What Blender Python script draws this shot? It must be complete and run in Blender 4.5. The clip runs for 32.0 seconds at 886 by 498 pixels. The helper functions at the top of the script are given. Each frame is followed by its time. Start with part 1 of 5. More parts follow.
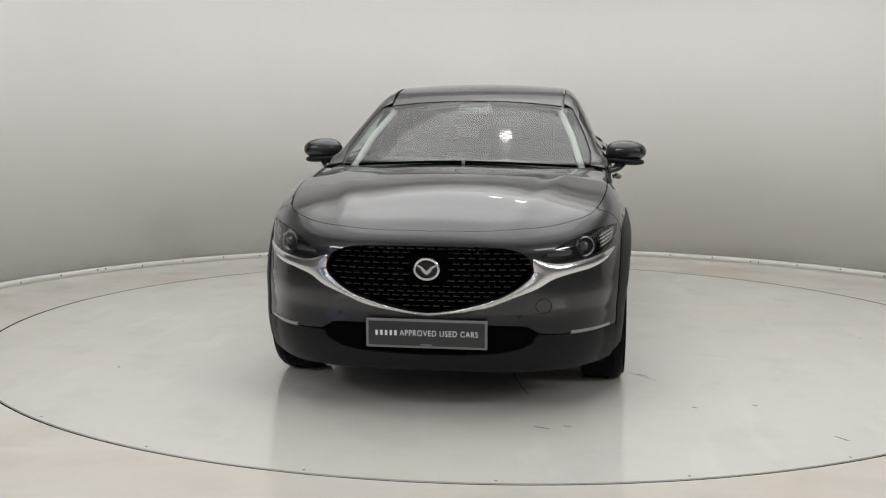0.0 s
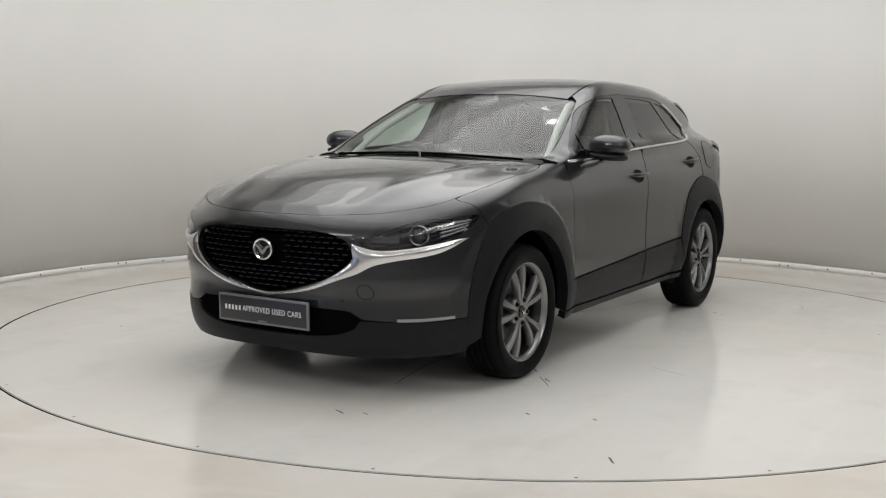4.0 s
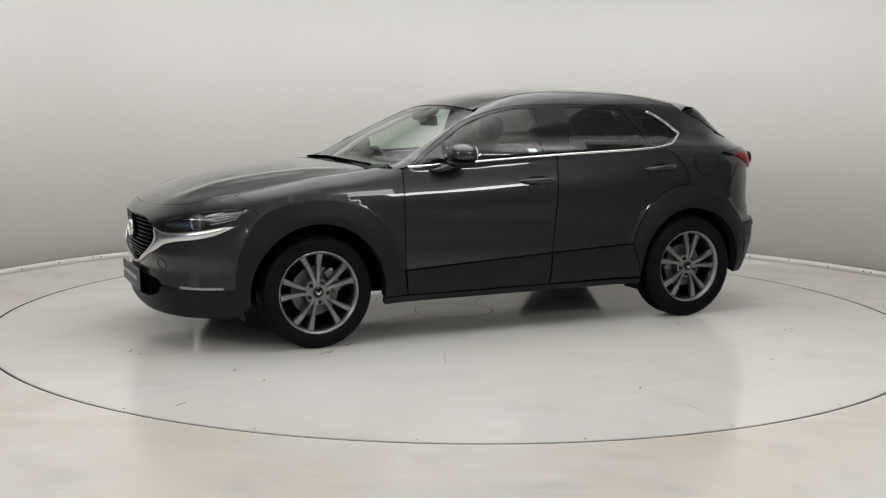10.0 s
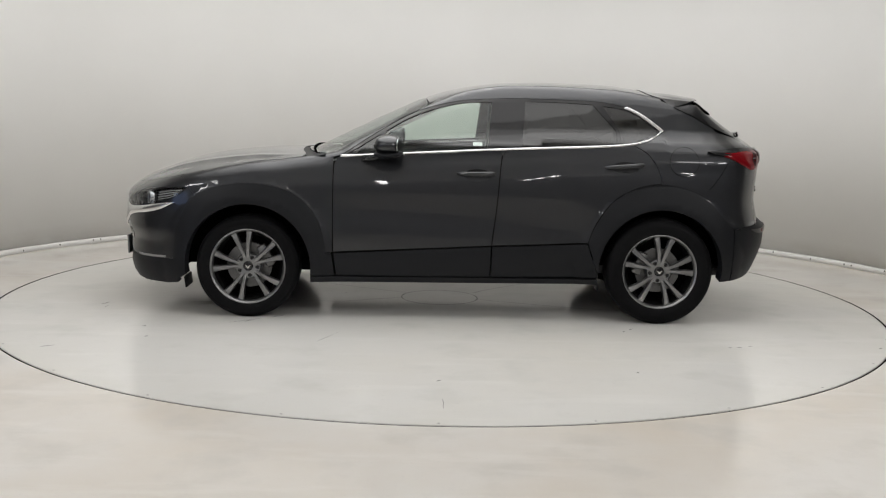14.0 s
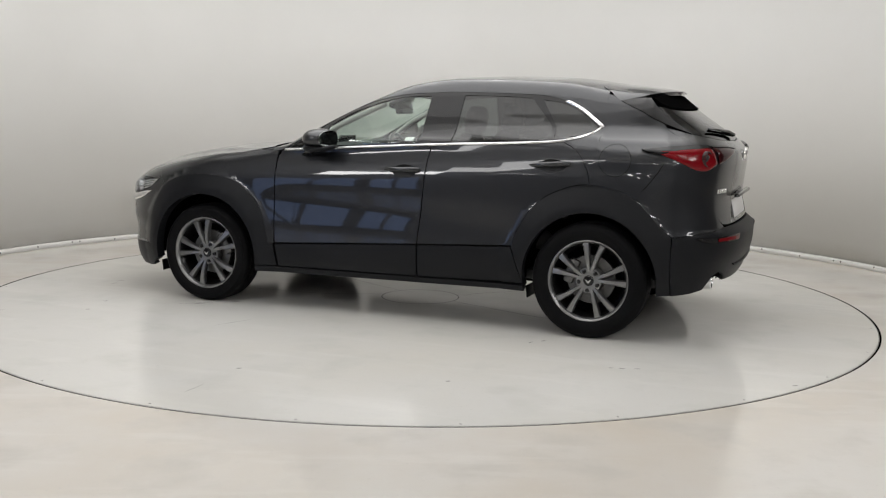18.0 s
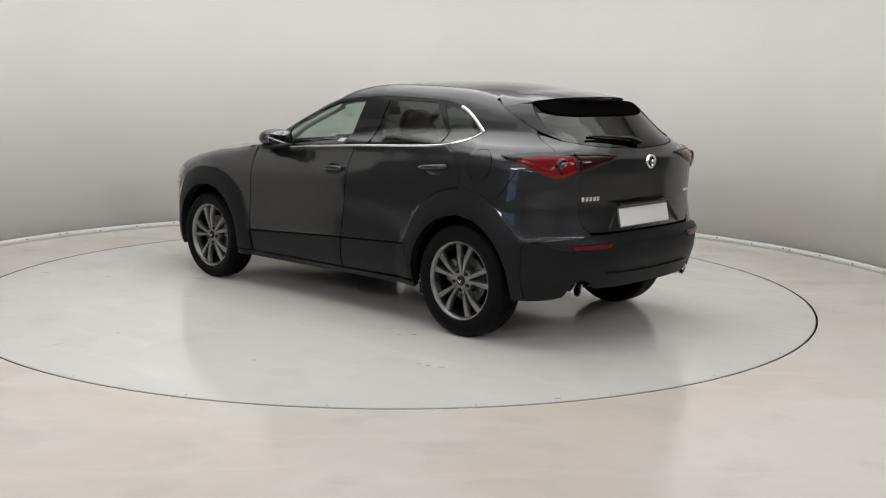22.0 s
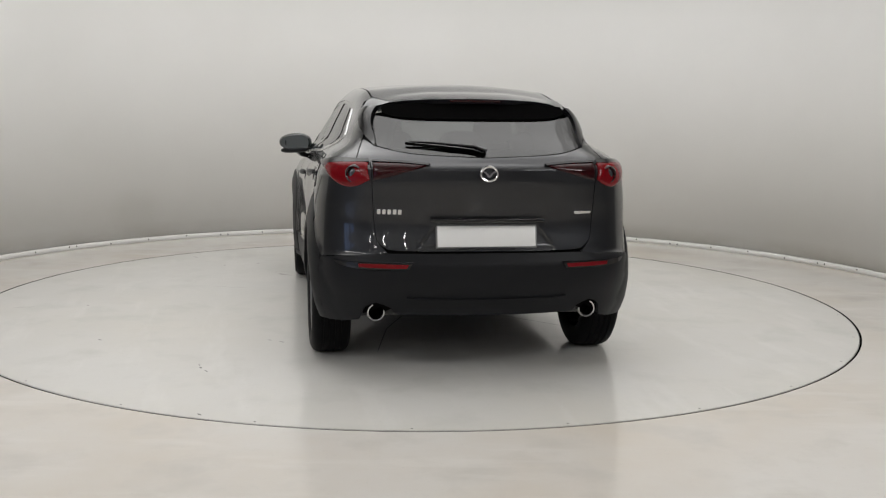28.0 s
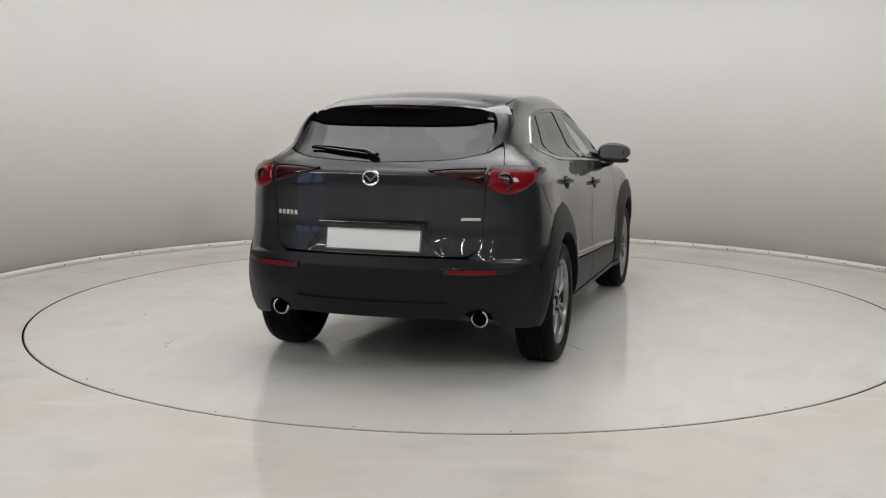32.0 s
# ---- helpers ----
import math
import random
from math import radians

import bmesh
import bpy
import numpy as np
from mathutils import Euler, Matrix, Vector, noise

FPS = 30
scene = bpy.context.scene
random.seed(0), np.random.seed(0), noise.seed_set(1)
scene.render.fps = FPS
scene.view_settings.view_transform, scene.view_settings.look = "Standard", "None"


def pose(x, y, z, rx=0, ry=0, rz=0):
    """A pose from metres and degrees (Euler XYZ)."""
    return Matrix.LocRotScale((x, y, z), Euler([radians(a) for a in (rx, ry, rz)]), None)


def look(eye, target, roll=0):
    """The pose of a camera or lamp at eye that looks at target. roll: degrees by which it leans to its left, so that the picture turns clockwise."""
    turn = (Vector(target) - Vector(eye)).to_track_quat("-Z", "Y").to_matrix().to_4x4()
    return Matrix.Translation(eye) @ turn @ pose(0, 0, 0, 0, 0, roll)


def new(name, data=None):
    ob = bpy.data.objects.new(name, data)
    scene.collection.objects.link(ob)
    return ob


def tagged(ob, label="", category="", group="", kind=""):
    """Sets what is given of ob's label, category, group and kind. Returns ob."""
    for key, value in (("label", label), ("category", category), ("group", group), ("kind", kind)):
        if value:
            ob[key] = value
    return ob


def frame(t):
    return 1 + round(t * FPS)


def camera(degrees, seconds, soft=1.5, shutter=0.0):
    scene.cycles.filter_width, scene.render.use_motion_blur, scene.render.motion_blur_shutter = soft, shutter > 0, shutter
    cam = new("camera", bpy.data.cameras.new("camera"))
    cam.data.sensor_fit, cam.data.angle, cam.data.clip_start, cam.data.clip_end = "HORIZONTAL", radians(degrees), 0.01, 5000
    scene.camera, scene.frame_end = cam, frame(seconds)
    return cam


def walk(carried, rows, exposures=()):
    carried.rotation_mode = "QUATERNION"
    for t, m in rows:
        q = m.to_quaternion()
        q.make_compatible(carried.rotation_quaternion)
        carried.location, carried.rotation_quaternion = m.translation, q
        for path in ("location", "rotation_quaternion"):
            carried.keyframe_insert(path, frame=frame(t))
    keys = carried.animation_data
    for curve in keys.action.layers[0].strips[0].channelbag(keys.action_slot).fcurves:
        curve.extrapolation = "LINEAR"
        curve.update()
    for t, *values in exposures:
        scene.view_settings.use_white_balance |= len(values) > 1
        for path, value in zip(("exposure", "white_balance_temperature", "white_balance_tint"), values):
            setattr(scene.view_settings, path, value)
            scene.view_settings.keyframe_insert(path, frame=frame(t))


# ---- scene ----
# ---------------------------------------------------------------- camera
SECONDS = 32.0
PATH = [
    (0, pose(-0.2853, -6.7425, 1.2910, 83.242, -0.295, 0.109)),
    (1, pose(-0.2873, -6.6703, 1.2550, 83.080, -0.696, 1.045)),
    (2, pose(-0.2531, -6.6491, 1.2410, 83.008, -0.950, 1.609)),
    (3, pose(-0.1404, -6.6096, 1.2134, 83.322, -0.815, 2.437)),
    (6, pose(-0.1790, -6.8344, 1.2172, 83.647, -0.825, 0.971)),
    (7.5, pose(-0.1869, -7.0744, 1.2862, 83.373, -0.983, 0.310)),
    (9, pose(-0.1616, -7.3211, 1.3483, 83.026, -0.966, -0.087)),
    (10, pose(-0.1359, -7.3659, 1.3819, 82.647, -0.597, -0.362)),
    (11, pose(-0.0849, -7.4848, 1.4176, 82.445, -0.756, -0.201)),
    (12, pose(-0.0363, -7.6078, 1.4616, 82.092, -1.188, 0.036)),
    (13, pose(-0.0098, -7.6066, 1.4295, 82.199, -1.154, 0.080)),
    (14, pose(0.0043, -7.5933, 1.4537, 81.746, -1.363, 0.098)),
    (17, pose(0.1539, -7.5683, 1.4318, 81.697, -0.977, 0.382)),
    (18, pose(0.1192, -7.4640, 1.4025, 81.920, -0.951, -0.140)),
    (19, pose(0.1092, -7.6598, 1.4645, 81.685, -0.881, -0.606)),
    (20, pose(0.1171, -7.8364, 1.5478, 81.124, -0.715, -0.939)),
    (21, pose(0.1224, -7.9515, 1.5876, 80.880, -0.846, -1.217)),
    (22, pose(0.1245, -7.9544, 1.5651, 80.906, -0.900, -1.588)),
    (23, pose(0.1538, -7.9701, 1.5152, 81.501, -1.129, -1.497)),
    (24, pose(0.1394, -7.9728, 1.5699, 81.213, -0.742, -1.739)),
    (25, pose(0.1216, -7.8063, 1.5247, 81.697, -0.777, -1.821)),
    (28, pose(0.1044, -7.6199, 1.4842, 81.786, -0.817, -0.674)),
    (29, pose(0.1184, -7.6039, 1.4852, 81.756, -0.578, 0.408)),
    (30, pose(0.1086, -7.5816, 1.4687, 81.795, -0.300, 1.223)),
    (31, pose(0.1055, -7.5751, 1.4762, 81.684, -0.085, 1.686)),
    (32, pose(0.1293, -7.6792, 1.4844, 82.107, -0.322, 2.378)),
]
cam = camera(44.952, SECONDS, soft=1.2)
EXPOSURES = [(0, 0.98), (3, 1.03), (6, 1.06), (22, 1.08), (28, 0.98), (32, 0.98)]
walk(cam, PATH, EXPOSURES)

# turntable: heading of the car in degrees, second by second
HEADING = [
    (0, -97.53),
    (1, -103.20),
    (2, -108.70),
    (3, -114.00),
    (6, -131.58),
    (7.5, -140.39),
    (9, -149.20),
    (10, -155.08),
    (11, -160.96),
    (12, -166.84),
    (13, -172.71),
    (14, -178.59),
    (17, -196.20),
    (18, -202.08),
    (19, -207.95),
    (20, -213.83),
    (21, -219.71),
    (22, -225.59),
    (23, -231.47),
    (24, -237.36),
    (25, -243.26),
    (28, -261.11),
    (29, -267.03),
    (30, -272.94),
    (31, -278.85),
    (32, -284.75),
]
CAR_OFF = (-0.075, -0.078)       # the car's middle on the turntable, metres
TABLE_R = 3.02
WALL_C, WALL_R = (0.082, -0.121), 4.088

# ---------------------------------------------------------------- light
world = bpy.data.worlds.new("studio_dark")
scene.world = world
world.use_nodes = True
world.node_tree.nodes["Background"].inputs[0].default_value = (0.5, 0.52, 0.55, 1)
world.node_tree.nodes["Background"].inputs[1].default_value = 0.02


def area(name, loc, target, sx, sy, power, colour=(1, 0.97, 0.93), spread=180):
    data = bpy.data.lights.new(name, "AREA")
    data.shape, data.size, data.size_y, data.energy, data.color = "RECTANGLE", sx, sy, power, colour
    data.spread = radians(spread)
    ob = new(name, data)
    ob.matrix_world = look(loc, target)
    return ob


def disc_light(name, loc, size, power, colour=(1, 0.975, 0.945), spread=180):
    data = bpy.data.lights.new(name, "AREA")
    data.shape, data.size, data.energy, data.color = "DISK", size, power, colour
    data.spread = radians(spread)
    ob = new(name, data)
    ob.matrix_world = look(loc, (loc[0], loc[1], 0))
    return ob


# the studio's soft ceiling over the turntable, a round lamp in it, unseen fill lamps tilted towards the wall, battens
# in the hall
SOFT = (1, 0.99, 0.982)
for z, size, power in ((3.70, 6.8, 32), (3.68, 5.6, 28), (3.66, 4.2, 22)):
    disc_light("ceiling_softbox", (0.0, -0.1, z), size, power, SOFT, 178)
disc_light("round_lamp", (0.25, 1.2, 3.64), 0.17, 0.3, SOFT)
# added panels, out of view, that brighten the lower side walls
for x, tx, ty, power in ((-5.4, 4.0, 0.9, 23), (-3.2, 2.6, 3.2, 9), (3.2, -2.6, 3.2, 9), (5.4, -4.0, 0.9, 23)):
    area("wall_fill_lamp", (x, -5.0, 3.55), (tx, ty, 0.35), 1.6, 0.8, power, SOFT, 150)
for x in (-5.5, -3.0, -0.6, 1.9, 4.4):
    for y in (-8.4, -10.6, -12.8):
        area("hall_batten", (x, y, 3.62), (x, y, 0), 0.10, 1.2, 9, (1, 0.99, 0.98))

# ---------------------------------------------------------------- materials
def nodes_of(name):
    m = bpy.data.materials.new(name)
    m.use_nodes = True
    return m, m.node_tree.nodes, m.node_tree.links, m.node_tree.nodes["Principled BSDF"]


def plain(name, colour, rough=0.5, metal=0.0, coat=0.0, var=0.06, scale=30.0, bump=0.0, spec=0.5, emit=0.0):
    """A surface with slight uneven tone and relief of real-world size."""
    m, n, l, b = nodes_of(name)
    tc = n.new("ShaderNodeTexCoord")
    t1 = n.new("ShaderNodeTexNoise")
    t1.inputs["Scale"].default_value, t1.inputs["Detail"].default_value = scale, 4
    l.new(tc.outputs["Object"], t1.inputs["Vector"])
    mp = n.new("ShaderNodeMapRange")
    mp.inputs["To Min"].default_value, mp.inputs["To Max"].default_value = 1 - var, 1 + var
    l.new(t1.outputs["Fac"], mp.inputs["Value"])
    mx = n.new("ShaderNodeMix")
    mx.data_type, mx.blend_type = "RGBA", "MULTIPLY"
    mx.inputs["Factor"].default_value = 1
    mx.inputs[6].default_value = (*colour, 1)
    l.new(mp.outputs[0], mx.inputs[7])
    l.new(mx.outputs[2], b.inputs["Base Color"])
    b.inputs["Roughness"].default_value, b.inputs["Metallic"].default_value = rough, metal
    b.inputs["Specular IOR Level"].default_value = spec
    b.inputs["Coat Weight"].default_value, b.inputs["Coat Roughness"].default_value = coat, 0.03
    if emit:
        b.inputs["Emission Color"].default_value, b.inputs["Emission Strength"].default_value = (*colour, 1), emit
    if bump:
        bp = n.new("ShaderNodeBump")
        bp.inputs["Strength"].default_value, bp.inputs["Distance"].default_value = bump, 0.002
        l.new(t1.outputs["Fac"], bp.inputs["Height"])
        l.new(bp.outputs[0], b.inputs["Normal"])
    return m


def car_paint():
    """Dark grey metallic flake under a clear coat."""
    m, n, l, b = nodes_of("grey_metallic_paint")
    tc = n.new("ShaderNodeTexCoord")
    fl = n.new("ShaderNodeTexVoronoi")
    fl.inputs["Scale"].default_value = 1400
    l.new(tc.outputs["Object"], fl.inputs["Vector"])
    mp = n.new("ShaderNodeMapRange")
    mp.inputs["To Min"].default_value, mp.inputs["To Max"].default_value = 0.75, 1.3
    l.new(fl.outputs["Color"], mp.inputs["Value"])
    mx = n.new("ShaderNodeMix")
    mx.data_type, mx.blend_type = "RGBA", "MULTIPLY"
    mx.inputs["Factor"].default_value = 1
    mx.inputs[6].default_value = (0.022, 0.0232, 0.0262, 1)
    l.new(mp.outputs[0], mx.inputs[7])
    l.new(mx.outputs[2], b.inputs["Base Color"])
    b.inputs["Metallic"].default_value, b.inputs["Roughness"].default_value = 0.88, 0.42
    b.inputs["Coat Weight"].default_value, b.inputs["Coat Roughness"].default_value = 1.0, 0.02
    return m


def pane(name, tint, gloss=0.02):
    """Window glass as a thin pane: tinted see-through, with Fresnel gloss."""
    m, n, l, b = nodes_of(name)
    out = n["Material Output"]
    tr, gl, mix, fr = n.new("ShaderNodeBsdfTransparent"), n.new("ShaderNodeBsdfGlossy"), n.new("ShaderNodeMixShader"), n.new("ShaderNodeLayerWeight")
    tr.inputs["Color"].default_value = (*tint, 1)
    gl.inputs["Roughness"].default_value = gloss
    fr.inputs["Blend"].default_value = 0.5
    po, sc = n.new("ShaderNodeMath"), n.new("ShaderNodeMath")
    po.operation, sc.operation = "POWER", "MULTIPLY_ADD"
    po.inputs[1].default_value, sc.inputs[1].default_value, sc.inputs[2].default_value = 5, 0.92, 0.08
    l.new(fr.outputs["Facing"], po.inputs[0])
    l.new(po.outputs[0], sc.inputs[0])
    l.new(sc.outputs[0], mix.inputs[0])
    l.new(tr.outputs[0], mix.inputs[1])
    l.new(gl.outputs[0], mix.inputs[2])
    l.new(mix.outputs[0], out.inputs["Surface"])
    return m


M_PAINT = car_paint()
M_GLASS = pane("tinted_glass", (0.78, 0.87, 0.82), 0.045)
M_GLASS_DARK = pane("privacy_glass", (0.095, 0.10, 0.099))
M_LENS = pane("clear_lens", (0.86, 0.88, 0.90))
M_CLAD = plain("black_plastic", (0.0088, 0.0093, 0.0108), 0.44, 0, 0, 0.12, 350, 0.10, 0.16)
M_BLACK = plain("gloss_black", (0.006, 0.006, 0.007), 0.10)
M_DARK = plain("matt_black", (0.003, 0.003, 0.003), 0.95, spec=0.0)
M_TRIM = plain("dark_trim", (0.032, 0.032, 0.033), 0.65, 0, 0, 0.15, 120, 0.1)
M_SEAT = plain("black_upholstery", (0.035, 0.034, 0.033), 0.7, 0, 0, 0.2, 160, 0.15)
M_LINER = plain("pale_headliner", (0.42, 0.41, 0.39), 0.85, 0, 0, 0.06, 200)
M_TYRE = plain("tyre_rubber", (0.006, 0.006, 0.0065), 0.5, 0, 0, 0.25, 60, 0.1, 0.05)
M_ALLOY = plain("grey_alloy", (0.22, 0.22, 0.22), 0.34, 0.9, 0.3, 0.05, 200)
M_NUT = plain("dark_nut", (0.03, 0.03, 0.03), 0.3, 0.9)
M_DISC = plain("brake_metal", (0.15, 0.148, 0.145), 0.45, 0.8, 0, 0.15, 80)
M_CHROME = plain("chrome", (0.80, 0.80, 0.80), 0.07, 1.0, 0, 0.02, 40)
M_SATIN = plain("satin_chrome", (0.72, 0.72, 0.72), 0.18, 1.0, 0, 0.03, 60)
M_REFLECTOR = plain("lamp_reflector", (0.62, 0.62, 0.63), 0.14, 0.9)
M_MIRROR = plain("mirror_glass", (0.34, 0.37, 0.37), 0.02, 1.0, 0, 0.0)
M_RED = plain("red_lens", (0.15, 0.002, 0.005), 0.12, 0, 0.05, 0.15, 90, 0.0, 0.25)
M_RED_DARK = plain("dark_red_lens", (0.022, 0.001, 0.002), 0.10, 0, 0.1, 0.1, 90, 0.0, 0.3)
M_LENSBALL = plain("dark_projector", (0.05, 0.05, 0.055), 0.05, 0.3, 1.0, 0.05)
M_STRIP = plain("pale_lamp_strip", (0.28, 0.28, 0.28), 0.25, 0.2, 0.5, 0.05)
M_PLATE = plain("plate_dark", (0.022, 0.024, 0.027), 0.35, 0, 0, 0.05, 50)
M_PLATE_RIM = plain("plate_rim", (0.20, 0.20, 0.20), 0.4, 0.4)
M_WHITE = plain("white_print", (0.75, 0.75, 0.74), 0.5)
M_WHITE_PLATE = plain("white_plate", (0.82, 0.82, 0.81), 0.35, 0, 0, 0.02)


def mix_colour(n, l, fac, a, b, blend="MIX"):
    """Mixes two colours (values or sockets) by a factor socket."""
    mx = n.new("ShaderNodeMix")
    mx.data_type, mx.blend_type = "RGBA", blend
    if isinstance(fac, float):
        mx.inputs["Factor"].default_value = fac
    else:
        l.new(fac, mx.inputs["Factor"])
    for k, v in ((6, a), (7, b)):
        if isinstance(v, tuple):
            mx.inputs[k].default_value = (*v, 1)
        else:
            l.new(v, mx.inputs[k])
    return mx.outputs[2]


def noise_of(n, l, vec, scale, detail=4.0, lo=0.35, hi=0.65, stretch=None, rough=0.55):
    """A noise mask between two thresholds."""
    if stretch:
        mp = n.new("ShaderNodeMapping")
        mp.inputs["Scale"].default_value = stretch
        l.new(vec, mp.inputs["Vector"])
        vec = mp.outputs[0]
    t = n.new("ShaderNodeTexNoise")
    t.inputs["Scale"].default_value, t.inputs["Detail"].default_value, t.inputs["Roughness"].default_value = scale, detail, rough
    l.new(vec, t.inputs["Vector"])
    r = n.new("ShaderNodeMapRange")
    r.inputs["From Min"].default_value, r.inputs["From Max"].default_value = lo, hi
    l.new(t.outputs["Fac"], r.inputs["Value"])
    return r.outputs[0]


def floor_paint(name, base, warm, dark, seed):
    """Painted concrete: cloudy tone, warm stains, scuffs and uneven gloss."""
    m, n, l, b = nodes_of(name)
    tc = n.new("ShaderNodeTexCoord")
    mp = n.new("ShaderNodeMapping")
    mp.inputs["Location"].default_value = (seed, seed * 0.7, 0)
    l.new(tc.outputs["Object"], mp.inputs["Vector"])
    v = mp.outputs[0]
    c = mix_colour(n, l, noise_of(n, l, v, 0.7, 5, 0.42, 0.72), base, warm)
    c = mix_colour(n, l, noise_of(n, l, v, 2.6, 6, 0.52, 0.80), c, dark)
    wipe = noise_of(n, l, v, 3.0, 4, 0.55, 0.9, (0.35, 1.6, 1))
    c = mix_colour(n, l, wipe, c, tuple(min(q * 1.10, 0.9) for q in base))
    fine = noise_of(n, l, v, 45, 3, 0.62, 0.9)
    c = mix_colour(n, l, fine, c, tuple(q * 0.86 for q in base))
    l.new(c, b.inputs["Base Color"])
    r = n.new("ShaderNodeMapRange")
    r.inputs["To Min"].default_value, r.inputs["To Max"].default_value = 0.08, 0.21
    l.new(noise_of(n, l, v, 1.7, 6, 0.3, 0.75), r.inputs["Value"])
    l.new(r.outputs[0], b.inputs["Roughness"])
    b.inputs["Specular IOR Level"].default_value = 0.42
    bp = n.new("ShaderNodeBump")
    bp.inputs["Strength"].default_value, bp.inputs["Distance"].default_value = 0.05, 0.004
    l.new(noise_of(n, l, v, 9, 5, 0.2, 0.8), bp.inputs["Height"])
    l.new(bp.outputs[0], b.inputs["Normal"])
    return m


def wall_paint():
    """Off-white wall: faint roller clouds, soiled near the floor, one grey smudge."""
    m, n, l, b = nodes_of("white_wall")
    tc = n.new("ShaderNodeTexCoord")
    v = tc.outputs["Object"]
    c = mix_colour(n, l, noise_of(n, l, v, 0.8, 4, 0.35, 0.7), (0.755, 0.748, 0.725), (0.785, 0.778, 0.758))
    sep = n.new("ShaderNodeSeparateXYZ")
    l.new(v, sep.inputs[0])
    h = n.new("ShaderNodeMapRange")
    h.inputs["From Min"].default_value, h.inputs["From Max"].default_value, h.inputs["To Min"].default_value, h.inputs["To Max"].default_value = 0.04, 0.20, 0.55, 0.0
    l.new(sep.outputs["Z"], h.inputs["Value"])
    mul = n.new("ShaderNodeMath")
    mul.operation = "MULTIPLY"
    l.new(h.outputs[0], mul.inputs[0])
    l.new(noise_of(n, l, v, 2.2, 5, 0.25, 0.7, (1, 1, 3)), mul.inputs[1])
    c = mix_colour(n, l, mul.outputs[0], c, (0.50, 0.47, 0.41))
    dist = n.new("ShaderNodeVectorMath")
    dist.operation = "DISTANCE"
    dist.inputs[1].default_value = (-2.755, 2.82, 0.28)
    l.new(v, dist.inputs[0])
    sm = n.new("ShaderNodeMapRange")
    sm.interpolation_type = "SMOOTHSTEP"
    sm.inputs["From Min"].default_value, sm.inputs["From Max"].default_value, sm.inputs["To Min"].default_value, sm.inputs["To Max"].default_value = 0.12, 0.34, 0.12, 0.0
    l.new(dist.outputs["Value"], sm.inputs["Value"])
    c = mix_colour(n, l, sm.outputs[0], c, (0.44, 0.43, 0.38))
    l.new(c, b.inputs["Base Color"])
    b.inputs["Roughness"].default_value = 0.55
    bp = n.new("ShaderNodeBump")
    bp.inputs["Strength"].default_value, bp.inputs["Distance"].default_value = 0.04, 0.003
    l.new(noise_of(n, l, v, 3.0, 5, 0.2, 0.8), bp.inputs["Height"])
    l.new(bp.outputs[0], b.inputs["Normal"])
    return m


M_WALL = wall_paint()
M_FLOOR = floor_paint("floor_paint", (0.69, 0.668, 0.63), (0.64, 0.585, 0.51), (0.575, 0.55, 0.505), 3.0)
M_TABLE = floor_paint("table_paint", (0.69, 0.68, 0.65), (0.68, 0.66, 0.61), (0.61, 0.605, 0.57), 11.0)
M_BOARD = plain("white_board", (0.78, 0.77, 0.75), 0.45, 0, 0, 0.06, 8)
M_MARK = plain("dark_scuff", (0.09, 0.085, 0.08), 0.6, 0, 0, 0.3, 60)
M_HALL = plain("grey_hall_wall", (0.27, 0.27, 0.28), 0.7, 0, 0, 0.1, 2)
M_CEIL = plain("pale_ceiling", (0.72, 0.72, 0.71), 0.8, 0, 0, 0.05, 2)

# ---------------------------------------------------------------- room
def mesh_ob(name, verts, faces, mat, parent=None, smooth=True):
    me = bpy.data.meshes.new(name)
    me.from_pydata([tuple(map(float, v)) for v in verts], [], faces)
    me.materials.append(mat)
    me.polygons.foreach_set("use_smooth", [smooth] * len(me.polygons))
    ob = new(name, me)
    if parent:
        ob.parent = parent
    return ob


def ring(r0, r1, z, n=256, c=(0, 0), a0=0.0, a1=2 * math.pi):
    """Flat ring between two radii; quads."""
    closed = abs(a1 - a0 - 2 * math.pi) < 1e-6
    k = n if closed else n + 1
    v = [(c[0] + r * math.cos(a0 + (a1 - a0) * i / n), c[1] + r * math.sin(a0 + (a1 - a0) * i / n), z) for r in (r0, r1) for i in range(k)]
    f = [(i, (i + 1) % k, k + (i + 1) % k, k + i) for i in range(n if closed else n)]
    return v, [tuple(reversed(q)) for q in f]


def spl_line(pts, n=6):
    """A gently rounded line through points of the floor."""
    out = []
    for a, b in zip(pts, pts[1:]):
        out += [(a[0] + (b[0] - a[0]) * i / n, a[1] + (b[1] - a[1]) * i / n) for i in range(n)]
    return out + [pts[-1]]


# ---------------------------------------------------------------- car body surface
def curve(pts):
    """A smooth curve through (x, value) pairs, flat beyond its ends (monotone cubic)."""
    p = np.array(sorted(pts), float)
    x, y = p[:, 0], p[:, 1]
    d = np.diff(y) / np.diff(x)
    m = np.concatenate([[d[0]], np.where(d[:-1] * d[1:] > 0, 2 * d[:-1] * d[1:] / (d[:-1] + d[1:] + 1e-12), 0), [d[-1]]])

    def at(q):
        q = np.clip(q, x[0], x[-1])
        i = np.clip(np.searchsorted(x, q) - 1, 0, len(x) - 2)
        h = x[i + 1] - x[i]
        t = (q - x[i]) / h
        return (y[i] * (1 + 2 * t) * (1 - t) ** 2 + m[i] * h * t * (1 - t) ** 2
                + y[i + 1] * t * t * (3 - 2 * t) + m[i + 1] * h * t * t * (t - 1))
    return at


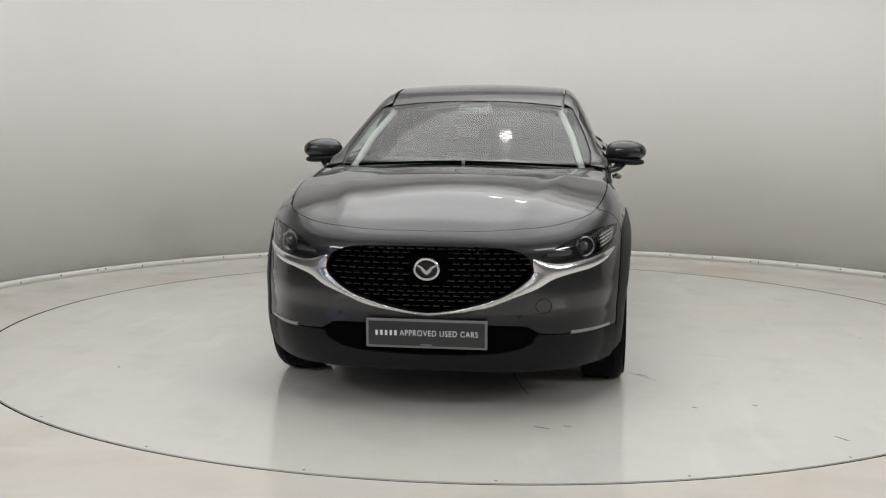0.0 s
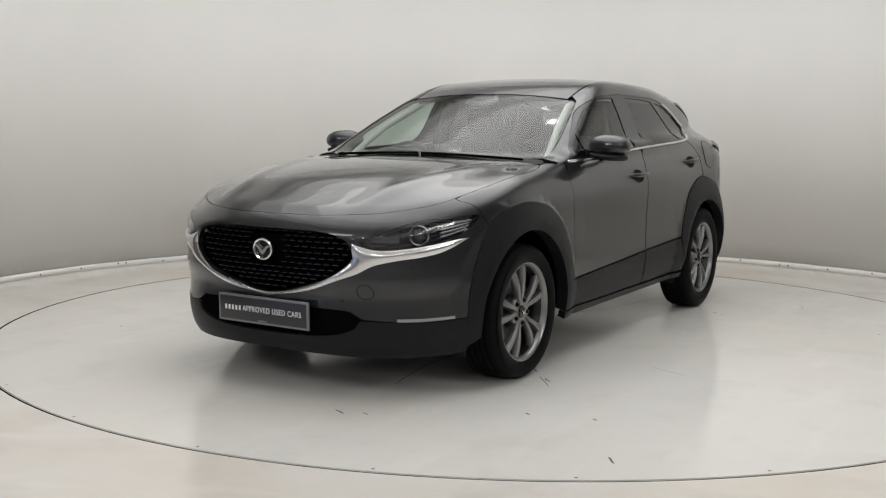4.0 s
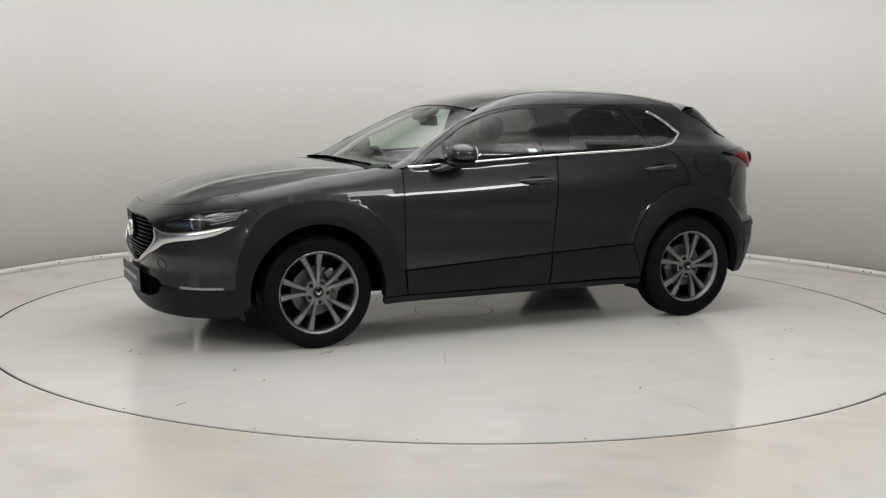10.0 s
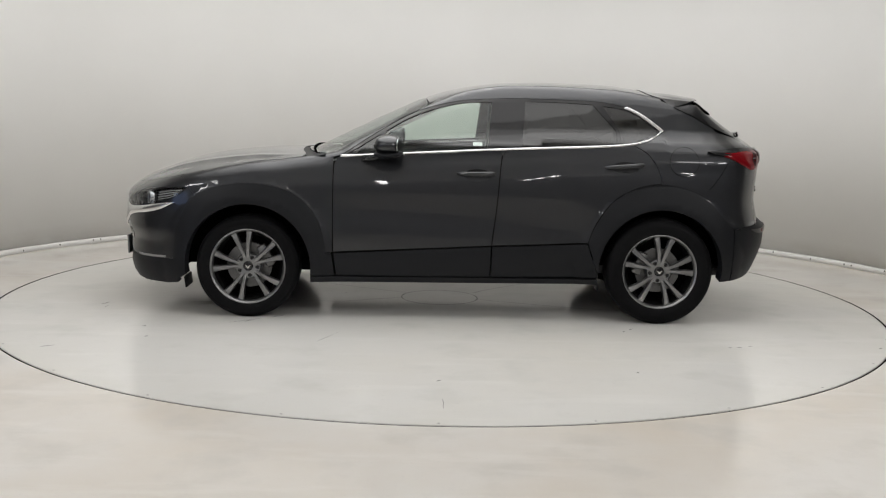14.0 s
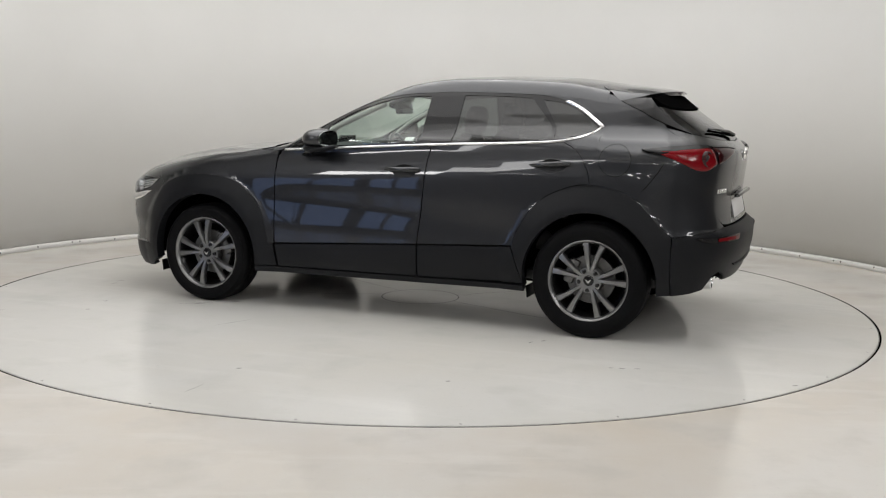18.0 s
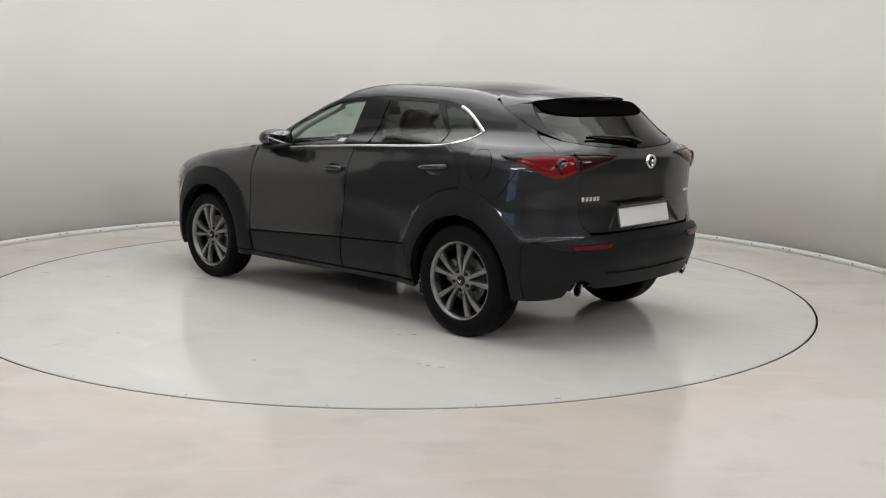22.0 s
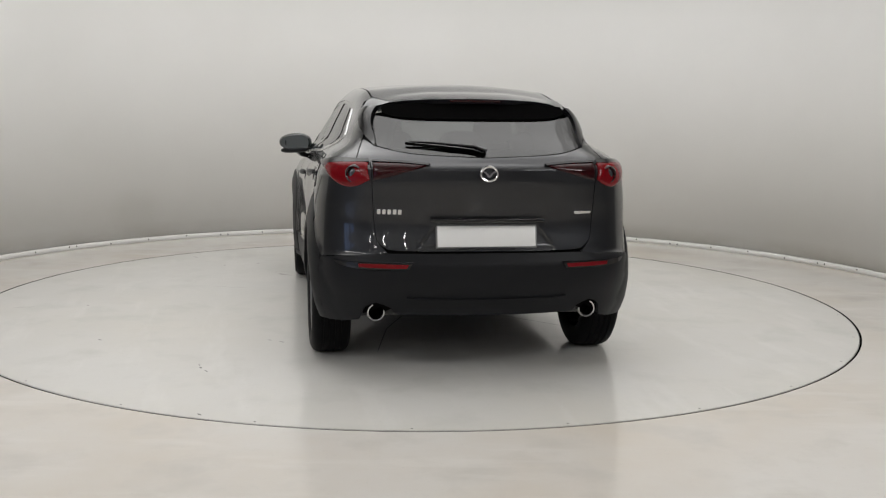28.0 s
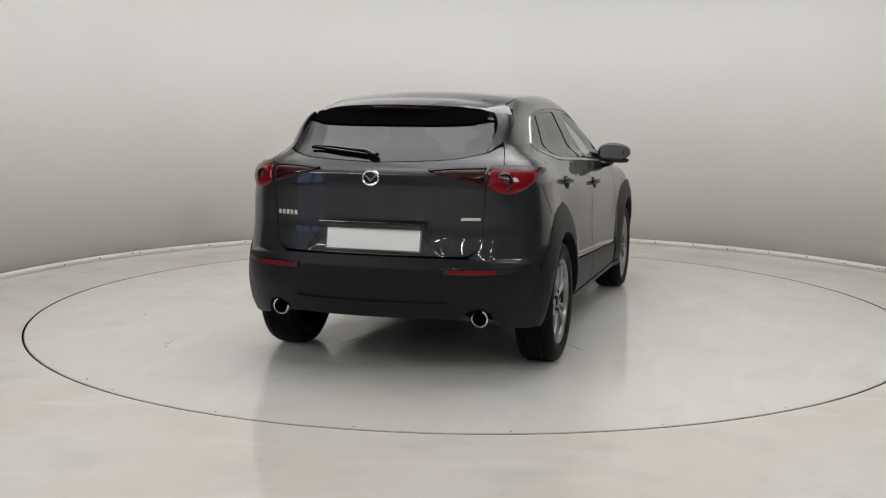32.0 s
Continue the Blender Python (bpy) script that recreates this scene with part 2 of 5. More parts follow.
HUB_X, HUB_Z, TYRE_R = 1.3275, 0.338, 0.341
WHEELS = ((1.3275, 0.329), (-1.3275, 0.345))     # hub x and height, front and rear
TOP = curve([(2.6, 0.50), (2.27, 0.793), (2.147, 0.845), (2, 0.904), (1.806, 0.974), (1.6, 1.018), (1.417, 1.042), (1.2, 1.058), (1.06, 1.060), (0.95, 1.078), (0.825, 1.137), (0.507, 1.293), (0.227, 1.416), (0.025, 1.482), (-0.2, 1.523), (-0.382, 1.541), (-0.63, 1.548), (-1.006, 1.541), (-1.43, 1.488), (-1.74, 1.445), (-2, 1.399), (-2.4, 1.300)])
SIDE = curve([(0.12, 0.799), (0.2, 0.842), (0.3, 0.873), (0.42, 0.884), (0.55, 0.885), (0.7, 0.879), (0.85, 0.871), (0.95, 0.845), (1.02, 0.818), (1.08, 0.810), (1.12, 0.759), (1.25, 0.692), (1.4, 0.614), (1.5, 0.553), (1.62, 0.449)])
TAPER = curve([(2.3, 1.005), (1.5, 1.001), (0.3, 0.993), (-0.5, 0.993), (-1.2, 0.985), (-1.7, 0.995), (-2.2, 0.965)])
GTAPER = curve([(1, 1.02), (0.3, 1.018), (-0.5, 0.975), (-1, 0.945), (-1.4, 0.924), (-1.8, 0.866), (-2.2, 0.835)])
FRONT = curve([(0.1, 2.060), (0.16, 2.151), (0.24, 2.208), (0.33, 2.223), (0.45, 2.218), (0.55, 2.244), (0.66, 2.243), (0.72, 2.244), (0.757, 2.236), (0.80, 2.212), (0.85, 2.175), (1.3, 2.13)])
REAR = curve([(0.15, -1.926), (0.24, -2.007), (0.33, -2.067), (0.42, -2.102), (0.53, -2.135), (0.625, -2.138), (0.645, -2.125), (0.662, -2.095), (0.7, -2.085), (0.82, -2.061), (0.95, -2.073), (1.05, -2.083), (1.1, -2.083), (1.14, -2.047), (1.2, -1.978), (1.3, -1.828), (1.42, -1.665), (1.5, -1.59)])
RISE = curve([(2.0, -0.02), (0.74, 0.0), (-0.3, 0.055), (-1.0, 0.085), (-1.6, 0.085), (-2.2, 0.07)])
SCREEN = curve([(1.3, -0.074), (1, 0.310), (0.2, 0.304), (-0.3, 0.040), (-1.2, -0.012), (-2.2, -0.006)])
CROWN = curve([(2.3, 0.079), (1.8, 0.068), (1.2, 0.033), (0.8, 0.005), (0.2, 0.012), (-0.6, 0.042), (-1.4, 0.060), (-2, 0.085)])


def smax(a, b, k):
    h = np.maximum(k - np.abs(a - b), 0) / k
    return np.maximum(a, b) + h * h * k * 0.25


def body(p):
    """Below 0 inside the car's skin, above 0 outside; p is an array of points (n, 3)."""
    x, y, z = p[:, 0], np.abs(p[:, 1]), p[:, 2]
    arch = np.minimum(np.hypot(x - HUB_X, z - HUB_Z), np.hypot(x + HUB_X, z - HUB_Z))
    flare = 0.026 * np.clip((0.56 - arch) / 0.12, 0, 1) ** 0.8
    zs = z - RISE(x)
    g = np.clip((zs - 1.03) / 0.12, 0, 1)
    w = SIDE(zs) * (TAPER(x) * (1 - g) + GTAPER(x) * g) + flare
    w = w + 0.020 * np.exp(-((zs - 0.99) / 0.07) ** 2) * np.clip((-0.7 - x) / 0.7, 0, 1)
    w = w - 0.009 * np.exp(-((z - 0.67 - 0.05 * x) / 0.11) ** 2) * np.clip((x + 1.05) / 0.3, 0, 1) * np.clip((0.95 - x) / 0.3, 0, 1)
    xf, xr = FRONT(z), REAR(z)
    slope = 0.265 + (0.829 - z) * 0.9
    dent = np.clip((slope - y) / 0.035, 0, 1) * np.clip((0.836 - z) / 0.022, 0, 1) * np.clip((z - 0.68) / 0.03, 0, 1)
    xr = xr + 0.013 * dent * dent * (3 - 2 * dent)
    uf = np.clip((x - 1.25) / (xf - 1.25), 0, None)
    ur = np.clip((-1.5 - x) / (-1.5 - xr), 0, None)
    v = y / w
    side = v - 1
    front = (uf ** 2.8 + v ** 2.8) ** (1 / 2.8) - 1
    rear = (ur ** 3 + v ** 3) ** (1 / 3) - 1
    outline = np.where(x > 1.25, front, np.where(x < -1.5, rear, side)) * 0.8
    top = z - (TOP(x + SCREEN(x) * y * y) - CROWN(x) * (y / 0.62) ** 2)
    ridge = np.clip((x - 1.02) / 0.25, 0, 1) * np.clip((2.16 - x) / 0.2, 0, 1)
    top = top - 0.009 * ridge * np.exp(-((y - (0.615 - 0.225 * (x - 1.1))) / 0.060) ** 2)
    f = smax(outline, top, 0.07)
    return np.maximum(f, 0.17 - z)


def cast(o, d, far=3.0, off=0.0):
    """Where rays from inside points o along d leave the skin; then out by off along the normal. Returns points, normals."""
    o, d = np.asarray(o, float), np.asarray(d, float)
    d = d / np.linalg.norm(d, axis=1, keepdims=True)
    lo, hi = np.zeros(len(o)), np.full(len(o), far)
    for _ in range(34):
        mid = (lo + hi) / 2
        inside = body(o + d * mid[:, None]) < 0
        lo, hi = np.where(inside, mid, lo), np.where(inside, hi, mid)
    p = o + d * lo[:, None]
    n = normal(p)
    return p + n * off, n


def normal(p):
    e = 0.004
    n = np.stack([body(p + e * np.eye(3)[i]) - body(p - e * np.eye(3)[i]) for i in range(3)], 1)
    return n / (np.linalg.norm(n, axis=1, keepdims=True) + 1e-9)


# floor round the turntable, with the round pit that the table turns in
floor = mesh_ob("floor", *ring(TABLE_R + 0.0125, 17.0, 0.0), M_FLOOR, smooth=False)
tagged(floor, "pale cream-grey glossy painted concrete floor with faint stains", "floor", kind="structure")
rim_v, rim_f = ring(TABLE_R - 0.05, TABLE_R + 0.05, -0.03)
tagged(mesh_ob("floor_pit", rim_v, rim_f, M_DARK, smooth=False), "dark gap round the turntable", "gap", kind="structure")

turntable = tagged(new("turntable"), "round pale painted turntable set flush in the floor", "turntable")
NT = 256
tv = [(0, 0, 0)] + [(r * math.cos(i * 2 * math.pi / NT), r * math.sin(i * 2 * math.pi / NT), z) for r, z in ((TABLE_R - 0.002, 0.0), (TABLE_R, -0.002)) for i in range(NT)]
tf = [(0, i + 1, (i + 1) % NT + 1) for i in range(NT)]
tf += [(1 + i, 1 + NT + i, 1 + NT + (i + 1) % NT, 1 + (i + 1) % NT) for i in range(NT)]
mesh_ob("table_top", tv, tf, M_TABLE, turntable, False)
mesh_ob("table_rim", *ring(TABLE_R - 0.005, TABLE_R - 0.001, 0.0007, 256), M_MARK, turntable, False)
ev = [(TABLE_R * math.cos(i * 2 * math.pi / NT), TABLE_R * math.sin(i * 2 * math.pi / NT), z) for z in (-0.0022, -0.03) for i in range(NT)]
mesh_ob("table_edge", ev, [(i, NT + i, NT + (i + 1) % NT, (i + 1) % NT) for i in range(NT)], M_DARK, turntable, False)


def streak(name, pts, width, mat, z=0.0008, parent=None, label=""):
    """A thin painted or scuffed line on the floor."""
    v, f = [], []
    for i, p in enumerate(pts):
        a, b = pts[max(i - 1, 0)], pts[min(i + 1, len(pts) - 1)]
        t = Vector((b[0] - a[0], b[1] - a[1])).normalized()
        w = width * (0.35 if i in (0, len(pts) - 1) else 1) / 2
        v += [(p[0] - t.y * w, p[1] + t.x * w, z), (p[0] + t.y * w, p[1] - t.x * w, z)]
    f = [(2 * i, 2 * i + 1, 2 * i + 3, 2 * i + 2) for i in range(len(pts) - 1)]
    ob = mesh_ob(name, v, f, mat, parent, False)
    if label:
        tagged(ob, label)
    return ob


def line(a, b, n=5, wob=0.006, seed=1):
    r = random.Random(seed)
    return [(a[0] + (b[0] - a[0]) * i / n + r.uniform(-wob, wob), a[1] + (b[1] - a[1]) * i / n + r.uniform(-wob, wob)) for i in range(n + 1)]


for k, (a, b, w) in enumerate([((2.202, 1.644), (2.270, 1.694), 0.010), ((1.167, 0.833), (1.345, 0.975), 0.006), ((1.02, 0.72), (1.10, 0.79), 0.010), ((1.20, 0.88), (1.255, 0.935), 0.012),
                               ((2.25, 0.40), (2.28, 0.47), 0.010), ((2.22, 0.52), (2.235, 0.56), 0.008), ((1.825, 1.10), (1.845, 1.125), 0.012), ((0.64, 1.20), (0.75, 1.445), 0.003),
                               ((0.04, 2.255), (0.055, 2.28), 0.012), ((0.037, 2.60), (0.033, 2.76), 0.003), ((-1.03, 2.03), (-1.015, 2.05), 0.012), ((-1.85, 1.37), (-1.82, 1.385), 0.010),
                               ((1.745, 1.38), (1.765, 1.40), 0.012), ((-1.775, 1.405), (-1.745, 1.415), 0.012), ((-1.71, 1.415), (-1.69, 1.425), 0.010), ((-1.21, 0.955), (-1.185, 0.975), 0.012),
                               ((-2.64, 1.36), (-2.61, 1.38), 0.010), ((-1.15, 1.02), (-1.13, 1.05), 0.010), ((1.455, -1.83), (1.48, -1.81), 0.010), ((0.67, -0.12), (0.69, -0.10), 0.012)]):
    streak("scuff_mark", line(a, b, 4, 0.003, k), w, M_MARK, 0.0009, turntable)
for k, pts in enumerate([[(1.72, 0.348), (1.543, 0.300), (1.292, 0.249), (0.672, 0.21), (0.27, 0.03)], [(-0.25, -0.18), (-0.326, -0.30), (-0.618, -0.585), (-1.2, -1.1)], [(0.24, -0.16), (0.9, -0.52)], [(-0.27, 0.06), (-0.9, 0.30), (-1.5, 0.42)]]):
    streak("sheet_joint", spl_line(pts), 0.006, M_MARK, 0.0007, turntable)
pv, pf = ring(0.268, 0.276, 0.0008, 64)
mesh_ob("hub_cover_gap", pv, pf, M_MARK, turntable, False)
for k, a in enumerate(np.linspace(0, 2 * math.pi, 27)[:-1] + 0.1):
    r = TABLE_R - 0.035
    v, f = ring(0.0, 0.007, 0.0008, 8, (r * math.cos(a), r * math.sin(a)))
    mesh_ob("table_bolt", v, f, M_MARK, turntable, False)

# curved white wall with its white skirting board
N = 180
A0, A1 = radians(-4), radians(184)


def bow(profile, mat, name):
    """A swept profile of (radius, height) along the curved wall, ends closed."""
    m = len(profile)
    v = [(WALL_C[0] + r * math.cos(A0 + (A1 - A0) * i / N), WALL_C[1] + r * math.sin(A0 + (A1 - A0) * i / N), z) for i in range(N + 1) for r, z in profile]
    f = [(i * m + j, i * m + (j + 1) % m, (i + 1) * m + (j + 1) % m, (i + 1) * m + j) for i in range(N) for j in range(m)]
    f += [tuple(range(m)), tuple(reversed(range(N * m, N * m + m)))]
    return mesh_ob(name, v, [tuple(reversed(q)) for q in f], mat)


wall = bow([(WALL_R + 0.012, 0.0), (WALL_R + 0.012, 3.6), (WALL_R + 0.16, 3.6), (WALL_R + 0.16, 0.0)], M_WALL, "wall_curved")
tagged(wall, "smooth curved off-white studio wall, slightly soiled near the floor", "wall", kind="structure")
board = bow([(WALL_R - 0.012, 0.0), (WALL_R - 0.012, 0.040), (WALL_R - 0.006, 0.046), (WALL_R + 0.012, 0.047), (WALL_R + 0.012, 0.0)], M_BOARD, "baseboard")
tagged(board, "narrow white skirting board with screw heads", "skirting", kind="structure")
scr = bmesh.new()
for i in range(27):
    for d in ((0.0,) if i % 4 != 2 else (-0.55, 0.55)):
        a = radians(155.2 - 5.73 * i + d)
        m = Matrix.Translation((WALL_C[0] + (WALL_R - 0.0135) * math.cos(a), WALL_C[1] + (WALL_R - 0.0135) * math.sin(a), 0.026 + 0.006 * ((i * 7) % 3 - 1)))
        bmesh.ops.create_cone(scr, cap_ends=True, segments=8, radius1=0.0075, radius2=0.0065, depth=0.004, matrix=m @ pose(0, 0, 0, 90, 0, math.degrees(a) + 90))
me = bpy.data.meshes.new("screw_heads")
scr.to_mesh(me)
scr.free()
me.materials.append(M_MARK)
tagged(new("screw_heads", me), "small dark screw heads along the skirting", kind="stuff").parent = board

# the hall behind the camera, and the ceiling
def slab(name, x0, x1, y0, y1, z0, z1, mat, label, cat):
    bm = bmesh.new()
    bmesh.ops.create_cube(bm, size=1, matrix=Matrix.Translation(((x0 + x1) / 2, (y0 + y1) / 2, (z0 + z1) / 2)) @ Matrix.Diagonal((x1 - x0, y1 - y0, z1 - z0, 1)))
    me = bpy.data.meshes.new(name)
    bm.to_mesh(me)
    bm.free()
    me.materials.append(mat)
    return tagged(new(name, me), label, cat, kind="structure")


slab("wall_west", -8.2, -8.0, -14, 5.0, 0, 3.75, M_HALL, "plain grey hall wall", "wall")
slab("wall_east", 8.0, 8.2, -14, 5.0, 0, 3.75, M_HALL, "plain grey hall wall", "wall")
slab("wall_south", -8.2, 8.2, -14.2, -14.0, 0, 3.75, M_HALL, "plain grey hall wall", "wall")
slab("wall_north", -8.2, 8.2, 5.0, 5.2, 0, 3.75, M_HALL, "plain grey hall wall", "wall")
slab("ceiling", -8.2, 8.2, -14.2, 5.2, 3.75, 3.9, M_CEIL, "plain pale ceiling", "ceiling")


# daylight windows in the hall's west wall
M_DAY = plain("daylight", (0.38, 0.55, 1.0), 0.5, emit=0.38)
M_WFRAME = plain("window_frame", (0.25, 0.25, 0.26), 0.5)
for k, (ya, yb) in enumerate(((-8.6, -7.5), (-7.2, -5.6))):
    window = slab("window_%d" % (k + 1), -8.0, -7.985, ya, yb, 0.45, 2.3, M_DAY, "bluish daylight window in the hall wall", "window")
    ym = (ya + yb) / 2
    for y0, y1, z0, z1 in ((ya - 0.06, ya, 0.39, 2.36), (yb, yb + 0.06, 0.39, 2.36), (ya, yb, 0.39, 0.45), (ya, yb, 2.3, 2.36), (ym - 0.03, ym + 0.03, 0.45, 2.3)):
        bm = bmesh.new()
        bmesh.ops.create_cube(bm, size=1, matrix=Matrix.Translation((-7.97, (y0 + y1) / 2, (z0 + z1) / 2)) @ Matrix.Diagonal((0.06, y1 - y0, z1 - z0, 1)))
        me = bpy.data.meshes.new("window_frame")
        bm.to_mesh(me)
        bm.free()
        me.materials.append(M_WFRAME)
        new("window_frame", me).parent = window


# ---------------------------------------------------------------- panels cut from the skin
from mathutils.geometry import delaunay_2d_cdt

FW, RW = (1.0, 0.95), (-1.0, 0.90)          # turning axes of the wrapped fronts and rears: x and radius


def spl(pts, step=0.03):
    """A smooth line through the points (Catmull-Rom), any dimension."""
    p = np.array(pts, float)
    q = np.vstack([2 * p[0] - p[1], p, 2 * p[-1] - p[-2]])
    out = []
    for i in range(1, len(q) - 2):
        k = max(1, int(np.linalg.norm(q[i + 1] - q[i]) / step))
        for t in np.arange(k) / k:
            out.append(0.5 * (2 * q[i] + (q[i + 1] - q[i - 1]) * t + (2 * q[i - 1] - 5 * q[i] + 4 * q[i + 1] - q[i + 2]) * t * t
                              + (3 * q[i] - q[i - 1] - 3 * q[i + 1] + q[i + 2]) * t ** 3))
    out.append(p[-1])
    return [tuple(v) for v in out]


def both(half, closed_at_centre=True):
    """A whole outline from its half with y >= 0, which starts and ends on the middle line. y is the given axis."""
    return half + [(p[0], -p[1], *p[2:]) for p in reversed(half)]


def both_front(half):
    return half + [(-p[0], p[1]) for p in reversed(half) if abs(p[0]) > 1e-6]


def side_y(x, z):
    return float(cast([(x, 0, z)], [(0, 1, 0)])[0][0, 1])


def top_z(x, y):
    return float(cast([(x, y, 0.72)], [(0, 0, 1)])[0][0, 2])


def flat(kind, pts):
    """Outline points into the plane of their projection. Wrapped ones are given as x, y, z."""
    if kind == "wf":
        return [(math.atan2(p[1], p[0] - FW[0]) * FW[1], p[2]) for p in pts]
    if kind == "wr":
        return [(math.atan2(p[1], RW[0] - p[0]) * RW[1], p[2]) for p in pts]
    return [tuple(p) for p in pts]


def rays(kind, q):
    q = np.asarray(q, float)
    a, b, o = q[:, 0], q[:, 1], np.zeros(len(q))
    if kind == "side":
        return np.stack([a, o, b], 1), np.tile((0, 1, 0), (len(q), 1))
    if kind == "top":
        return np.stack([a, b, o + 0.72], 1), np.tile((0, 0, 1), (len(q), 1))
    if kind == "front":
        return np.stack([o + 1.2, a, b], 1), np.tile((1, 0, 0), (len(q), 1))
    if kind == "rear":
        return np.stack([o - 1.3, a, b], 1), np.tile((-1, 0, 0), (len(q), 1))
    if kind == "wf":
        t = a / FW[1]
        return np.stack([o + FW[0], o, b], 1), np.stack([np.cos(t), np.sin(t), o], 1)
    t = a / RW[1]
    return np.stack([o + RW[0], o, b], 1), np.stack([-np.cos(t), np.sin(t), o], 1)


def inside(q, poly):
    q, p = np.asarray(q, float), np.asarray(poly, float)
    r = np.roll(p, -1, 0)
    x, y = q[:, 0][:, None], q[:, 1][:, None]
    hit = ((p[:, 1] > y) != (r[:, 1] > y)) & (x < (r[:, 0] - p[:, 0]) * (y - p[:, 1]) / (r[:, 1] - p[:, 1] + 1e-15) + p[:, 0])
    return hit.sum(1) % 2 == 1


def resample(poly, step):
    out = []
    for i, p in enumerate(poly):
        r = poly[(i + 1) % len(poly)]
        d = math.hypot(r[0] - p[0], r[1] - p[1])
        if d < 1e-5:
            continue
        k = max(1, int(math.ceil(d / step)))
        out += [(p[0] + (r[0] - p[0]) * j / k, p[1] + (r[1] - p[1]) * j / k) for j in range(k)]
    return out


def shrink(poly, d):
    """The outline moved inwards by d."""
    p = np.array(poly)
    area = np.sum(p[:, 0] * np.roll(p[:, 1], -1) - np.roll(p[:, 0], -1) * p[:, 1])
    e = np.roll(p, -1, 0) - p
    n = np.stack([-e[:, 1], e[:, 0]], 1) / (np.linalg.norm(e, axis=1, keepdims=True) + 1e-9) * (1 if area > 0 else -1)
    m = n + np.roll(n, 1, 0)
    m /= np.maximum((m * m).sum(1, keepdims=True) / 2, 0.35)
    return [tuple(v) for v in p + m * d]


def panel(name, kind, outline, mat, parent, off=0.0, gap=0.0, h=0.035, thick=0.012, holes=(), mirror=False, label="", roll=0.0, dome=None):
    """A piece of the car's skin inside an outline, off its surface by off, with a turned-in edge of the given thickness. Returns the object (or the pair)."""
    def prep(pts, d):
        q = resample(flat(kind, pts), h * 0.7)
        return shrink(q, d) if d else q
    rim = prep(outline, gap)
    cuts = [prep(hh, -gap) for hh in holes]
    inner = [p for loop in [shrink(rim, 0.005)] + [shrink(c, -0.005) for c in cuts] for p in loop]
    lo, hi = np.min(rim, 0), np.max(rim, 0)
    gx, gy = np.meshgrid(np.arange(lo[0] + h / 2, hi[0], h), np.arange(lo[1] + h / 2, hi[1], h))
    gx = gx + (np.arange(gx.shape[0]) % 2)[:, None] * h * 0.5
    grid = np.stack([gx.ravel(), gy.ravel()], 1)
    keep = inside(grid, shrink(rim, h * 0.35))
    for c in cuts:
        keep &= ~inside(grid, shrink(c, -h * 0.35))
    ok = inside(inner, rim)
    for c in cuts:
        ok &= ~inside(inner, c)
    pts, edges = [], []
    for loop in [rim] + cuts:
        s = len(pts)
        pts += loop
        edges += [(s + i, s + (i + 1) % len(loop)) for i in range(len(loop))]
    pts += [p for p, k in zip(inner, ok) if k] + [tuple(p) for p in grid[keep]]
    v, e, f, *_ = delaunay_2d_cdt([Vector(p) for p in pts], edges, [], 0, 1e-6)
    q = np.array([tuple(p) for p in v])
    tri = [tuple(t) for t in f if len(t) == 3]
    cen = np.array([q[list(t)].mean(0) for t in tri])
    ok = inside(cen, rim)
    for c in cuts:
        ok &= ~inside(cen, c)
    tri = [t for t, k in zip(tri, ok) if k]
    used = sorted({i for t in tri for i in t})
    where = {i: j for j, i in enumerate(used)}
    q = q[used]
    tri = [tuple(where[i] for i in t) for t in tri]
    p, n = cast(*rays(kind, q), off=off)
    if dome:
        loops = [np.array(c) for c in [rim] + cuts]
        a0, b0 = np.vstack(loops), np.vstack([np.roll(c, -1, 0) for c in loops])
        ab = b0 - a0
        s = np.clip(((q[:, None] - a0) * ab).sum(2) / ((ab * ab).sum(1) + 1e-12), 0, 1)
        dist = np.linalg.norm(q[:, None] - a0 - s[..., None] * ab, axis=2).min(1)
        k = np.clip(dist / dome[1], 0, 1)
        p = p + n * (dome[0] * (k * (2 - k)) ** 0.75)[:, None]
    a, b, c = p[[t[0] for t in tri]], p[[t[1] for t in tri]], p[[t[2] for t in tri]]
    flip = (np.cross(b - a, c - a) * n[[t[0] for t in tri]]).sum(1) < 0
    tri = [tuple(reversed(t)) if k else t for t, k in zip(tri, flip)]
    count = {}
    for t in tri:
        for i in range(3):
            count[(t[i], t[(i + 1) % 3])] = 1
    border = [ed for ed in count if (ed[1], ed[0]) not in count]
    edge_v = sorted({i for ed in border for i in ed})
    if roll:
        p[edge_v] -= n[edge_v] * roll
    low = {i: len(p) + j for j, i in enumerate(edge_v)}
    allp = np.vstack([p, p[edge_v] - n[edge_v] * thick])
    if dome:
        fn = np.cross(p[[t[1] for t in tri]] - p[[t[0] for t in tri]], p[[t[2] for t in tri]] - p[[t[0] for t in tri]])
        n = np.zeros_like(p)
        for j in range(3):
            np.add.at(n, [t[j] for t in tri], fn)
        n /= np.linalg.norm(n, axis=1, keepdims=True) + 1e-12
    nn = np.vstack([n, n[edge_v]])
    faces = tri + [(j, i, low[i], low[j]) for i, j in border]
    made = []
